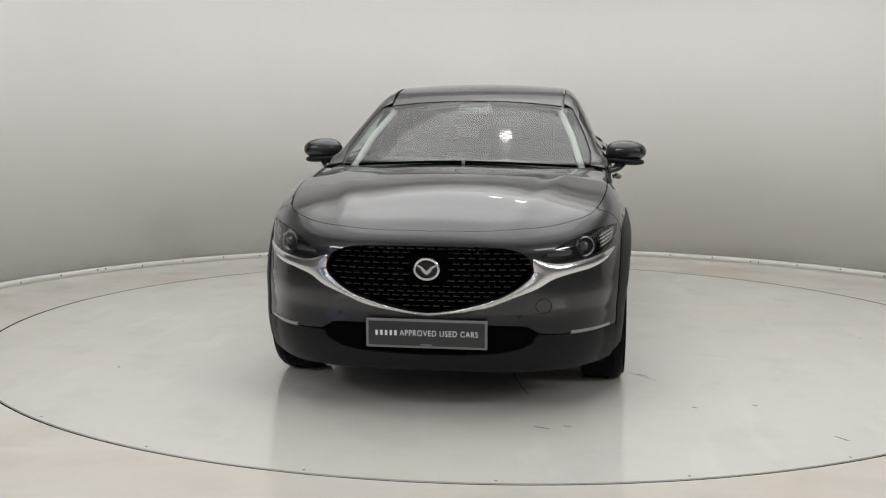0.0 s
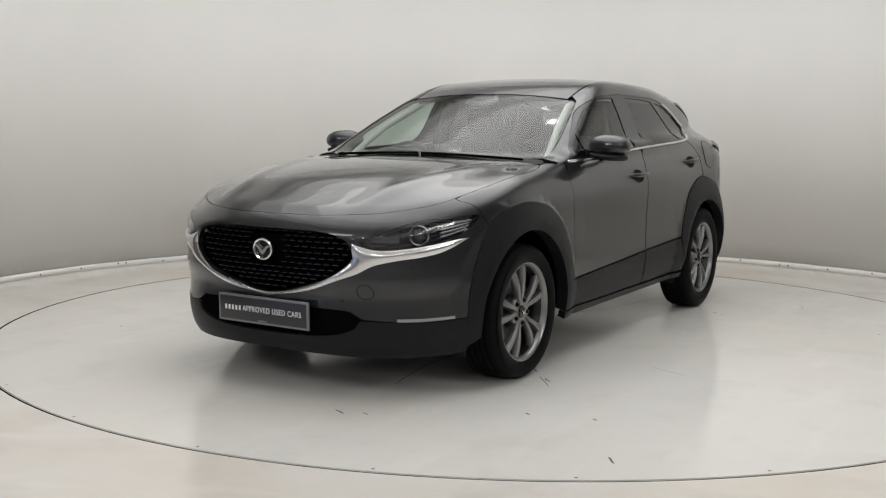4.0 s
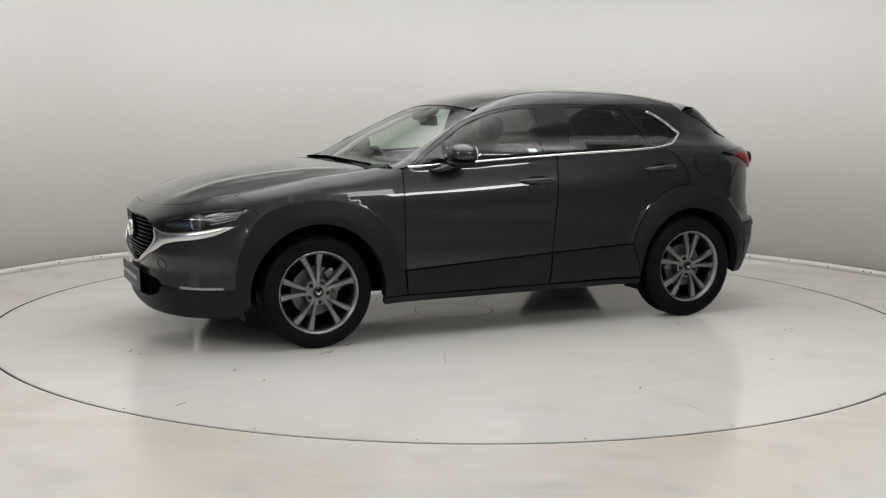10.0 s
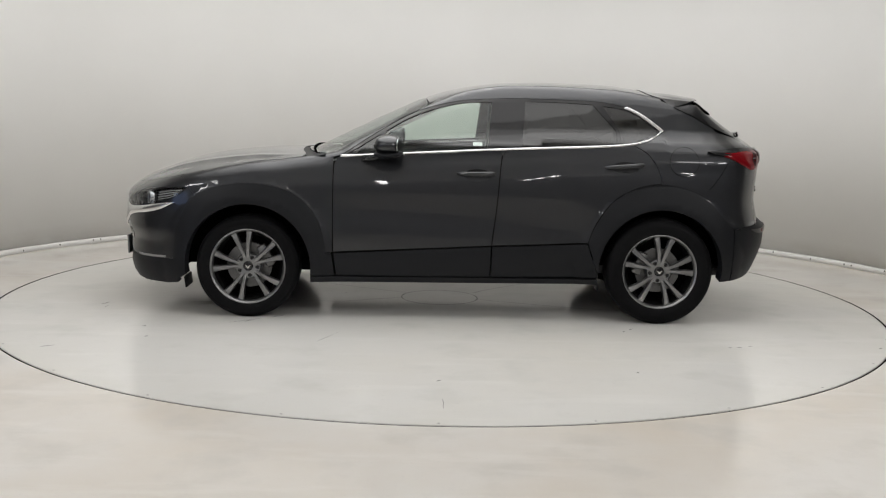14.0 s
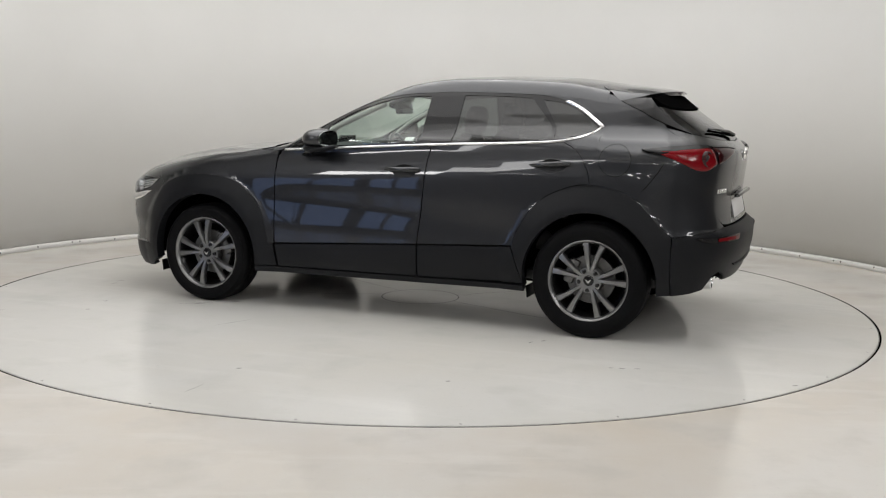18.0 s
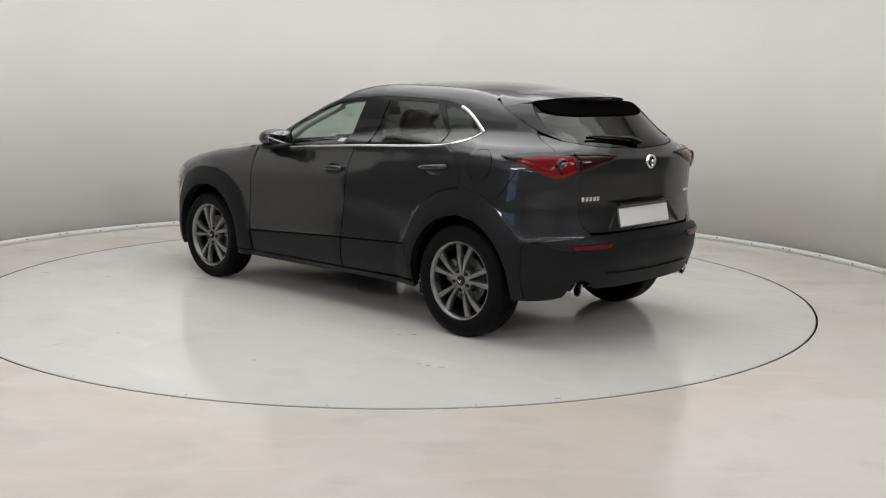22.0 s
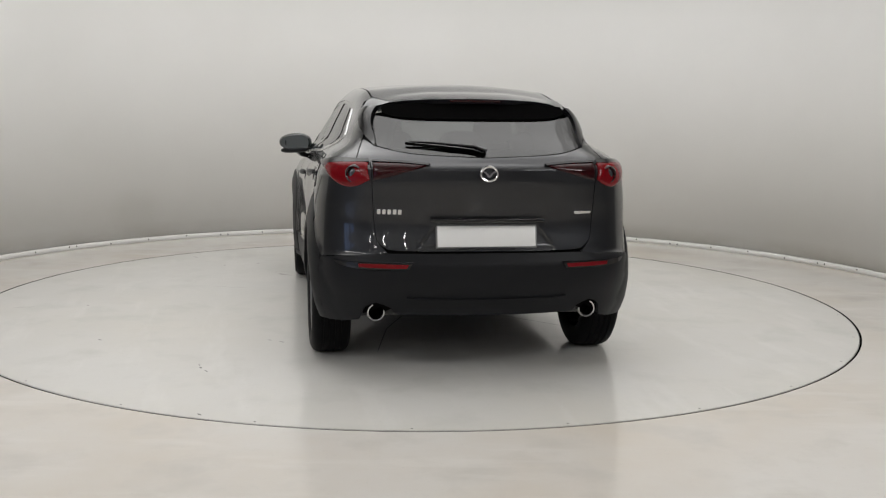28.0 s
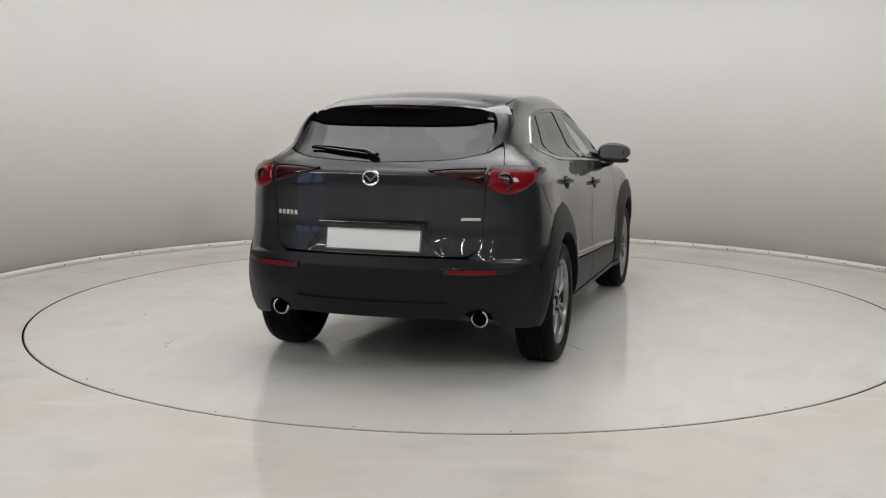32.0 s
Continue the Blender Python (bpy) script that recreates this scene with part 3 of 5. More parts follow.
    for s in ((1, -1) if mirror else (1,)):
        vv = allp * (1, s, 1)
        ff = faces if s > 0 else [tuple(reversed(x)) for x in faces]
        ob = mesh_ob(name, vv, ff, mat, parent)
        ob.visible_shadow = mat not in (M_GLASS, M_GLASS_DARK, M_LENS)
        me = ob.data
        me.polygons.foreach_set("use_smooth", [True] * len(tri) + [False] * len(border))
        custom = []
        for poly in me.polygons:
            for li in poly.loop_indices:
                vi = me.loops[li].vertex_index
                custom.append(tuple(nn[vi] * (1, s, 1)) if poly.index < len(tri) else tuple(poly.normal))
        me.normals_split_custom_set(custom)
        if label:
            tagged(ob, label)
        made.append(ob)
    return made if mirror else made[0]


def part(name, bm, mat, parent, label="", smooth=True):
    """Links a bmesh as one mesh object under its thing or part."""
    me = bpy.data.meshes.new(name)
    bmesh.ops.recalc_face_normals(bm, faces=bm.faces[:])
    bm.to_mesh(me)
    bm.free()
    me.materials.append(mat)
    me.polygons.foreach_set("use_smooth", [smooth] * len(me.polygons))
    if smooth:
        me.set_sharp_from_angle(angle=radians(38))
    ob = new(name, me)
    if parent:
        ob.parent = parent
    if label:
        tagged(ob, label)
    return ob


def lathe(profile, n=64, bm=None, m=None):
    """Turns (radius, depth) pairs round the y axis."""
    bm = bm or bmesh.new()
    m = m or Matrix()
    rings = [[bm.verts.new(m @ Vector((r * math.cos(a), d, r * math.sin(a)))) for a in (2 * math.pi * i / n for i in range(n))] for r, d in profile]
    for a, b in zip(rings, rings[1:]):
        for i in range(n):
            bm.faces.new((a[i], a[(i + 1) % n], b[(i + 1) % n], b[i]))
    return bm


def box(bm, size, m=None, bevel=0.0, seg=2):
    got = bmesh.ops.create_cube(bm, size=1, matrix=(m or Matrix()) @ Matrix.Diagonal((*size, 1)))
    if bevel:
        es = list({e for v in got["verts"] for e in v.link_edges})
        bmesh.ops.bevel(bm, geom=es, offset=bevel, segments=seg, profile=0.5, affect="EDGES")
    return bm


def tube(points, radius, n=10, bm=None, flat_k=1.0):
    """A round bar along a line of points; radius may be a list."""
    bm = bm or bmesh.new()
    p = [Vector(q) for q in points]
    loops = []
    for i, c in enumerate(p):
        t = (p[min(i + 1, len(p) - 1)] - p[max(i - 1, 0)]).normalized()
        u = t.orthogonal().normalized() if abs(t.z) > 0.95 else t.cross(Vector((0, 0, 1))).normalized()
        w = u.cross(t)
        r = radius[i] if isinstance(radius, (list, tuple)) else radius
        loops.append([bm.verts.new(c + u * r * math.cos(a) + w * r * flat_k * math.sin(a)) for a in (2 * math.pi * k / n for k in range(n))])
    for a, b in zip(loops, loops[1:]):
        for i in range(n):
            bm.faces.new((a[i], a[(i + 1) % n], b[(i + 1) % n], b[i]))
    bm.faces.new(loops[0])
    bm.faces.new(loops[-1])
    return bm


def blob(bm, size, m=None, power=2.6, nu=28, nv=18):
    """A rounded cushion or pod: a superellipsoid."""
    m = m or Matrix()

    def sp(v, k):
        return math.copysign(abs(v) ** (2 / k), v)
    rows = []
    for j in range(1, nv):
        b = -math.pi / 2 + math.pi * j / nv
        rows.append([bm.verts.new(m @ Vector((size[0] / 2 * sp(math.cos(b), power) * sp(math.cos(a), power), size[1] / 2 * sp(math.cos(b), power) * sp(math.sin(a), power),
                                              size[2] / 2 * sp(math.sin(b), power)))) for a in (2 * math.pi * i / nu for i in range(nu))])
    lo, hi = bm.verts.new(m @ Vector((0, 0, -size[2] / 2))), bm.verts.new(m @ Vector((0, 0, size[2] / 2)))
    for a, b in zip(rows, rows[1:]):
        for i in range(nu):
            bm.faces.new((a[i], a[(i + 1) % nu], b[(i + 1) % nu], b[i]))
    for i in range(nu):
        bm.faces.new((lo, rows[0][(i + 1) % nu], rows[0][i]))
        bm.faces.new((hi, rows[-1][i], rows[-1][(i + 1) % nu]))
    return bm


# ---------------------------------------------------------------- the car
car = tagged(new("car"), "dark grey metallic compact SUV with black plastic cladding", "car")
(FX, FZ), (RX, RZ) = WHEELS
ARCH = 0.402


def arc(cx, cz, r, a0, a1, n=28):
    return [(cx + r * math.cos(radians(a0 + (a1 - a0) * i / n)), cz + r * math.sin(radians(a0 + (a1 - a0) * i / n))) for i in range(n + 1)]


def sk(x, z):
    """The skin's point at the side, as x, y, z."""
    return (x, side_y(x, z), z)


def rk(y, z):
    """The skin's point at the tail, as x, y, z."""
    return tuple(float(v) for v in cast([(-1.3, y, z)], [(-1, 0, 0)])[0][0])


# lines that several panels share, in x and z
BELT = spl([(0.745, 1.046), (0.338, 1.072), (-0.309, 1.111), (-1.0, 1.146), (-1.20, 1.176), (-1.32, 1.222)])
DLO_TOP = spl([(-1.345, 1.240), (-1.24, 1.318), (-1.11, 1.388), (-1.0, 1.415), (-0.874, 1.428), (-0.45, 1.436), (-0.25, 1.430), (0.007, 1.408), (0.263, 1.338), (0.48, 1.222), (0.745, 1.05)])
CLAD_F = [(0.84, 0.429), (-0.233, 0.493)]
CLAD_R = [(-0.233, 0.493), (-0.852, 0.521)]
DOOR_MID = spl([(-0.228, 0.287), (-0.233, 0.493), (-0.258, 0.718), (-0.280, 1.0), (-0.297, 1.11)])
DOOR_FRONT = spl([(0.763, 0.283), (0.784, 0.434), (0.789, 0.75), (0.785, 1.0), (0.765, 1.043)])
DOOR_REAR = spl([(-1.316, 0.908), (-1.296, 0.999), (-1.222, 1.105), (-1.12, 1.160)])
ARCH_F = spl([(1.812, 0.368), (1.80, 0.50), (1.771, 0.605), (1.666, 0.775), (1.475, 0.853), (1.245, 0.862), (1.039, 0.805), (0.898, 0.672), (0.836, 0.498), (0.826, 0.43)])
ARCH_R = spl([(-0.852, 0.523), (-0.9, 0.646), (-1.008, 0.794), (-1.165, 0.882), (-1.33, 0.908), (-1.561, 0.853), (-1.726, 0.700), (-1.80, 0.628)])


def between(line, z0, z1):
    return [p for p in line if z0 - 1e-6 <= p[1] <= z1 + 1e-6]


def belt_part(x0, x1, dz=0.0):
    return [(p[0], p[1] + dz) for p in BELT if min(x0, x1) <= p[0] <= max(x0, x1)]


# --- dark inner shell below the panels, open at the cabin and the wheels
us = [(-1.45, a) for a in np.linspace(-90, 0, 26)] + [(s, 0) for s in np.linspace(-1.4, 1.4, 80)] + [(1.45, a) for a in np.linspace(0, 90, 26)]
ph = np.radians(np.linspace(-90, 270, 121)[:-1])
so = np.array([(s, 0, 0.66) for s, a in us for q in ph])
sd = np.array([(math.sin(radians(a)), math.cos(radians(a)) * math.cos(q), math.cos(radians(a)) * math.sin(q)) for s, a in us for q in ph])
sp_, sn_ = cast(so, sd, off=-0.014)
nph = len(ph)
shell_faces = []
for i in range(len(us) - 1):
    for j in range(nph):
        q = (i * nph + j, i * nph + (j + 1) % nph, (i + 1) * nph + (j + 1) % nph, (i + 1) * nph + j)
        x, y, z = sp_[list(q)].mean(0)
        cup = any(abs(x - (x0 + x1) / 2) < 0.11 and abs(z - (z0 + z1) / 2) < 0.06 for x0, x1, z0, z1 in ((0.0, -0.235, 0.952, 0.956), (-0.945, -1.190, 1.012, 1.030)))
        near = min(math.hypot(x - FX, z - FZ), math.hypot(x - RX, z - RZ))
        zb = 1.03 + float(RISE(np.array([x]))[0])
        grille = x > 1.9 and 0.43 < z < 0.77 and abs(y) < 0.50
        light = x > 1.66 and 0.66 < z < 0.84 and abs(y) > 0.42
        if cup or (x < -1.70 and z < 0.36) or (z < 0.262) or (x < 0.93 and z > zb) or (near < 0.475 and abs(y) > 0.5) or grille or light:
            continue
        shell_faces.append(tuple(reversed(q)))
mesh_ob("inner_shell", sp_, shell_faces, M_DARK, car)
bm = bmesh.new()
box(bm, (3.3, 1.25, 0.08), pose(0.02, 0, 0.31), 0.03)
part("underbody", bm, M_DARK, car)
for s in (1, -1):
    for hx, hz in WHEELS:
        bm = bmesh.new()
        loops = [[bm.verts.new((hx + 0.43 * math.cos(a), s * yy, hz + 0.43 * math.sin(a))) for a in np.radians(np.linspace(-4, 184, 30))] for yy in (0.56, 0.845)]
        for i in range(29):
            bm.faces.new((loops[0][i], loops[0][i + 1], loops[1][i + 1], loops[1][i]))
        mid = bm.verts.new((hx, s * 0.56, hz))
        for i in range(29):
            bm.faces.new((loops[0][i], loops[0][i + 1], mid))
        part("wheel_liner", bm, M_DARK, car)

# --- painted panels
hood_edge = spl([(2.178, 0), (2.156, 0.257), (2.066, 0.495), (1.898, 0.676), (1.733, 0.738), (1.457, 0.778), (1.10, 0.785), (1.0, 0.765)])
hood = both(hood_edge + spl([(1.0, 0.765), (0.985, 0.60), (1.03, 0.3), (1.045, 0)])[1:])
panel("bonnet", "top", hood, M_PAINT, car, 0.0, 0.003, 0.03, roll=0.002)

glass_edge = spl([(0.84, 0.690), (0.69, 0.698), (0.43, 0.645), (0.19, 0.580)])
screen = both(spl([(1.018, 0), (0.985, 0.3), (0.905, 0.58), (0.84, 0.690)])[:-1] + glass_edge + spl([(0.19, 0.580), (0.205, 0.3), (0.215, 0)])[1:])
windscreen = panel("windscreen", "top", screen, M_GLASS, car, -0.004, 0.002, 0.04, 0.005, label="clear green-tinted windscreen")
cowl = both(spl([(1.052, 0), (1.037, 0.3), (0.992, 0.60), (0.93, 0.735)]) + spl([(0.85, 0.715), (0.905, 0.59), (0.985, 0.303), (1.02, 0)]))
panel("scuttle_panel", "top", cowl, M_CLAD, car, -0.010, 0.001, 0.03)

RAIL_Y = 0.525
roof = both(spl([(0.208, 0), (0.198, 0.3), (0.183, RAIL_Y)]) + [(-1.30, RAIL_Y)] + spl([(-1.345, 0.50), (-1.33, 0.40), (-1.34, 0.0)]))
panel("roof", "top", roof, M_PAINT, car, 0.0, 0.002, 0.05, 0.03, roll=0.002)

rail = [(x, top_z(x, y) - 0.001) for x, y in glass_edge]
rail += [(x, top_z(x, RAIL_Y + 0.003) - 0.001) for x in np.linspace(0.14, -1.345, 36)]
side = [(0.84, 1.03)] + rail + [(-1.345, 0.909)] + DOOR_REAR + DLO_TOP
side_panels = panel("body_side", "side", side, M_PAINT, car, 0.0, 0.0, 0.03, 0.03, mirror=True)

SEAM = spl([(-1.42, 0.595, 1.397), (-1.49, 0.611, 1.364), (-1.558, 0.620, 1.335), (-1.631, 0.622, 1.293), (-1.69, 0.610, 1.266), (-1.755, 0.637, 1.207), (-1.885, 0.674, 1.138)])    # quarter to tailgate
TAIL_EDGE = spl([(0.515, 0.672), (0.535, 0.690), (0.572, 0.74), (0.586, 0.85), (0.597, 1.05), (0.600, 1.132)])
fuel = [(-1.456 + 0.094 * math.cos(a), 1.056 + 0.092 * math.sin(a)) for a in np.linspace(0, 2 * math.pi, 33)[:-1]]
quarter = [sk(-1.345, z) for z in np.linspace(0.909, 1.436, 18)] + [(-1.365, 0.566, 1.428)] + [p if p[2] > 1.264 else rk(p[1], p[2]) for p in SEAM] + [rk(0.640, 1.136)] + \
    [rk(y, z) for y, z in reversed(TAIL_EDGE)] + \
    spl([(-2.03, 0.60, 0.662), (-1.9, 0.78, 0.642), (-1.80, 0.845, 0.630)]) + [sk(x, z) for x, z in reversed([p for p in ARCH_R if -1.79 < p[0] < -1.35])]
panel("quarter_panel", "wr", quarter, M_PAINT, car, 0.0, 0.0, 0.028, 0.012, mirror=True,
      holes=())
for ob in panel("fuel_flap", "side", fuel, M_PAINT, car, 0.003, 0.0, 0.03, 0.004, mirror=True)[1:]:
    bpy.data.objects.remove(ob)

fl, _ = cast(*rays("side", fuel + fuel[:1]), off=0.0025)
part("fuel_flap_seam", tube(fl, 0.0015, 6), M_DARK, car)

HANDLES = ((0.0, -0.235, 0.952, 0.956), (-0.945, -1.190, 1.012, 1.030))
hollows = [[((x0 + x1) / 2 - 0.015 + 0.080 * math.cos(a), (z0 + z1) / 2 - 0.010 + 0.036 * math.sin(a)) for a in np.linspace(0, 2 * math.pi, 25)[:-1]] for x0, x1, z0, z1 in HANDLES]
door_f = between(DOOR_FRONT, 0.434, 1.05) + belt_part(0.74, -0.29, -0.006) + list(reversed(between(DOOR_MID, 0.493, 1.10)))
front_doors = panel("front_door", "side", door_f, M_PAINT, car, 0.0, 0.0035, 0.03, 0.02, mirror=True, roll=0.002, holes=(hollows[0],))
door_r = between(DOOR_MID, 0.493, 1.105) + belt_part(-0.30, -1.12, -0.006) + list(reversed(DOOR_REAR)) + list(reversed([p for p in ARCH_R if p[0] > -1.315]))
rear_doors = panel("rear_door", "side", door_r, M_PAINT, car, 0.0, 0.0035, 0.03, 0.02, mirror=True, roll=0.002, holes=(hollows[1],))

corner = [p for p in hood_edge if p[0] > 1.75][-1]
cut_line = [(corner[0], top_z(*corner) - 0.002)] + spl([(corner[0] - 0.006, 0.5 * (top_z(*corner) + 0.873)), (1.736, 0.873), (1.716, 0.853), (1.701, 0.826), (1.683, 0.80), (1.66, 0.776)], 0.01)
fender_top = [(x, top_z(x, y + 0.002)) for x, y in reversed([p for p in hood_edge if p[0] < 1.75 and p[1] > 0.7])]
fender = [(0.79, 1.035), (0.86, 1.035), (0.95, 1.04)] + fender_top + cut_line + [p for p in ARCH_F if 0.84 < p[0] < 1.655] + [(0.836, 0.434), (0.789, 0.434), (0.792, 0.75)]
panel("front_wing", "side", fender, M_PAINT, car, 0.0, 0.0, 0.03, 0.012, mirror=True)

GRILLE = spl([(2.213, 0, 0.757), (2.206, 0.188, 0.757), (2.19, 0.340, 0.748), (2.182, 0.43, 0.712), (2.178, 0.458, 0.645), (2.19, 0.418, 0.596), (2.205, 0.335, 0.544), (2.212, 0.203, 0.497), (2.215, 0.09, 0.470), (2.216, 0, 0.460)])
LAMP = spl([(2.17, 0.480, 0.706), (2.09, 0.57, 0.760), (2.0, 0.645, 0.796), (1.86, 0.748, 0.821), (1.717, 0.829, 0.826)]) + \
    spl([(1.75, 0.825, 0.792), (1.824, 0.804, 0.748), (1.94, 0.748, 0.708), (2.03, 0.680, 0.694), (2.147, 0.530, 0.684)])
lamp_r = [(x, -y, z) for x, y, z in LAMP]
fascia_half = [(x, y, top_z(x, y)) for x, y in hood_edge if 1.75 < x] + [sk(x + 0.003, z) for x, z in cut_line] + \
    [sk(x, z) for x, z in reversed([p for p in ARCH_F if p[0] > 1.68])] + \
    spl([(1.90, 0.79, 0.364), (2.07, 0.622, 0.362), (2.15, 0.485, 0.372), (2.17, 0.44, 0.40), (2.195, 0.34, 0.408), (2.217, 0, 0.412)])
fascia = panel("front_bumper", "wf", both(fascia_half), M_PAINT, car, 0.0, 0.0, 0.026, 0.02, holes=(both(GRILLE), LAMP, lamp_r), roll=0.001)

CHROME = spl([(2.218, 0, 0.445), (2.214, 0.12, 0.458), (2.207, 0.257, 0.485), (2.20, 0.383, 0.537), (2.174, 0.476, 0.572), (2.141, 0.542, 0.610), (2.084, 0.627, 0.633), (2.0, 0.706, 0.648), (1.90, 0.77, 0.675), (1.79, 0.818, 0.728)], 0.02) + \
    spl([(1.86, 0.792, 0.722), (2.017, 0.690, 0.692), (2.12, 0.567, 0.678), (2.165, 0.49, 0.694), (2.178, 0.452, 0.708)], 0.02) + \
    [p for p in GRILLE if p[2] < 0.69]
panel("chrome_wing", "wf", both(CHROME), M_SATIN, fascia, 0.004, 0.001, 0.010, 0.03, dome=(0.011, 0.032), label="bright chrome wing under the grille")

# grille: recessed mesh of small bars
bm = bmesh.new()
gy, gz = np.meshgrid(np.arange(-0.50, 0.51, 0.05), np.arange(0.43, 0.78, 0.05))
gp, gn = cast(*rays("front", np.stack([gy.ravel(), gz.ravel()], 1)), off=-0.055)
gv = [bm.verts.new(p) for p in gp]
for i in range(gy.shape[0] - 1):
    for j in range(gy.shape[1] - 1):
        k = i * gy.shape[1] + j
        bm.faces.new((gv[k], gv[k + 1], gv[k + 1 + gy.shape[1]], gv[k + gy.shape[1]]))
grille = part("grille", bm, M_DARK, car, "black mesh grille")
GR2 = both_front([(p[1], p[2]) for p in GRILLE])
cell = []
row = 0
for z in np.arange(0.455, 0.76, 0.0245):
    for y in np.arange(-0.48, 0.481, 0.045):
        cell.append((y + (row % 2) * 0.0225, z))
    row += 1
cell = [c for c, k in zip(cell, inside(cell, shrink(GR2, 0.006))) if k and not (abs(c[0]) < 0.085 and abs(c[1] - 0.657) < 0.075)]
cp_, cn_ = cast(*rays("front", cell), off=-0.022)
bm = bmesh.new()
for p, nv in zip(cp_, cn_):
    m = Matrix.Translation(p) @ Vector((nv[0], nv[1], 0)).to_track_quat("X", "Z").to_matrix().to_4x4()
    a = [bm.verts.new(m @ Vector(q)) for q in ((0.0, -0.0165, 0.0), (0.0, 0.0165, 0.0), (0.0, 0.013, 0.005), (0.0, -0.013, 0.005),
                                              (-0.024, -0.0185, -0.004), (-0.024, 0.0185, -0.004), (-0.022, 0.015, 0.012), (-0.022, -0.015, 0.012))]
    for f in ((0, 1, 2, 3), (0, 4, 5, 1), (1, 5, 6, 2), (2, 6, 7, 3), (3, 7, 4, 0)):
        bm.faces.new([a[i] for i in f])
tagged(part("grille_mesh", bm, M_BLACK, grille, "glossy black raised grille tips", False), kind="stuff")

# lower front: intake, valance, lamp strips
intake = spl([(0, 0.412), (0.34, 0.408), (0.44, 0.40), (0.478, 0.375), (0.455, 0.322), (0.356, 0.287), (0.2, 0.274), (0, 0.270)])
panel("lower_intake", "front", both_front(intake), M_DARK, car, -0.05, -0.01, 0.05, 0.01)
valance = spl([(2.216, 0, 0.272), (2.204, 0.2, 0.276), (2.19, 0.356, 0.289), (2.16, 0.455, 0.324), (2.153, 0.480, 0.362)]) + \
    spl([(2.07, 0.622, 0.358), (1.90, 0.79, 0.360), (1.812, 0.83, 0.364)]) + [sk(1.80, 0.30), sk(1.78, 0.21)] + spl([(1.86, 0.75, 0.192), (2.067, 0.555, 0.188), (2.17, 0.25, 0.192), (2.19, 0, 0.194)])
panel("front_valance", "wf", both(valance), M_CLAD, car, 0.003, 0.0, 0.03, 0.03, roll=0.004, label="black plastic lower bumper")
strip = spl([(2.066, 0.618, 0.374), (1.98, 0.715, 0.375), (1.872, 0.800, 0.379)]) + [(1.872, 0.80, 0.366), (1.98, 0.715, 0.361), (2.066, 0.618, 0.360)]
panel("position_lamp", "wf", strip, M_STRIP, car, 0.006, 0.0, 0.012, 0.008, mirror=True, label="slim pale lamp strip")

# towing-eye cover and parking sensors
tp, _ = cast(*rays("front", [(0.505 + 0.034 * math.cos(a), 0.493 + 0.034 * math.sin(a)) for a in np.linspace(0, 2 * math.pi, 25)]), off=0.0008)
part("tow_cover_seam", tube(tp, 0.0012, 6), M_DARK, fascia)
for yy, zz in ((0.678, 0.604), (-0.678, 0.604), (0.40, 0.447), (-0.40, 0.447)):
    c, nv = cast([(1.0, yy, zz)], [(1, 0, 0)], off=0.0)
    m = Matrix.Translation(c[0]) @ Vector(nv[0]).to_track_quat("Y", "Z").to_matrix().to_4x4()
    part("parking_sensor", lathe([(0.0, 0.001), (0.007, 0.001), (0.0085, -0.0005), (0.0085, -0.01)], 16, m=m), M_CLAD, fascia)

# headlamps
for s in (1, -1):
    out = LAMP if s > 0 else lamp_r
    lens = panel("headlamp", "wf", out, M_LENS, car, 0.001, 0.002, 0.025, 0.004, label="clear swept-back headlamp")
    panel("housing", "wf", out, M_BLACK, lens, -0.050, -0.012, 0.03, 0.004)
    c, nv = cast([(1.0, s * 0.70, 0.747)], [(1, 0, 0)], off=-0.030)
    c = Vector(c[0])
    m = Matrix.Translation(c) @ Vector((0.90, s * 0.43, 0.02)).to_track_quat("Y", "Z").to_matrix().to_4x4()
    part("projector", lathe([(0.0, 0.012), (0.016, 0.010), (0.026, 0.002), (0.030, -0.01), (0.030, -0.04)], 32, m=m), M_LENSBALL, lens)
    part("lamp_ring", lathe([(0.038, -0.02), (0.039, 0.006), (0.042, 0.009), (0.045, 0.006), (0.046, -0.02)], 40, m=m), M_REFLECTOR, lens)
    for k in range(4):
        bm = bmesh.new()
        ln = spl([(1.915, 0.748, 0.735 + 0.017 * k), (1.86, 0.783, 0.749 + 0.016 * k), (1.79 - 0.012 * k, 0.812, 0.768 + 0.013 * k)], 0.02)
        pp, _ = cast(*rays("wf", flat("wf", ln)), off=-0.014)
        tube([(p[0], s * p[1], p[2]) for p in pp], 0.0045, 6, bm)
        part("lamp_fin", bm, M_REFLECTOR, lens)
    bm = bmesh.new()
    c2, _ = cast([(1.0, s * 0.585, 0.724)], [(1, 0, 0)], off=-0.034)
    box(bm, (0.02, 0.13, 0.030), Matrix.Translation(c2[0]) @ Vector((0.85, s * 0.55, 0)).to_track_quat("X", "Z").to_matrix().to_4x4(), 0.006)
    part("inner_lamp", bm, M_LENSBALL, lens)

# --- small flaps before the wheels
for s in (1, -1):
    for fx, fy, fz, wid in ((1.745, 0.68, 0.205, 0.20), (-0.935, 0.74, 0.240, 0.14)):
        bm = bmesh.new()
        box(bm, (0.008, wid, 0.075), pose(fx, s * fy, fz, 0, 8, 0), 0.002)
        part("wheel_flap", bm, M_CLAD, car)

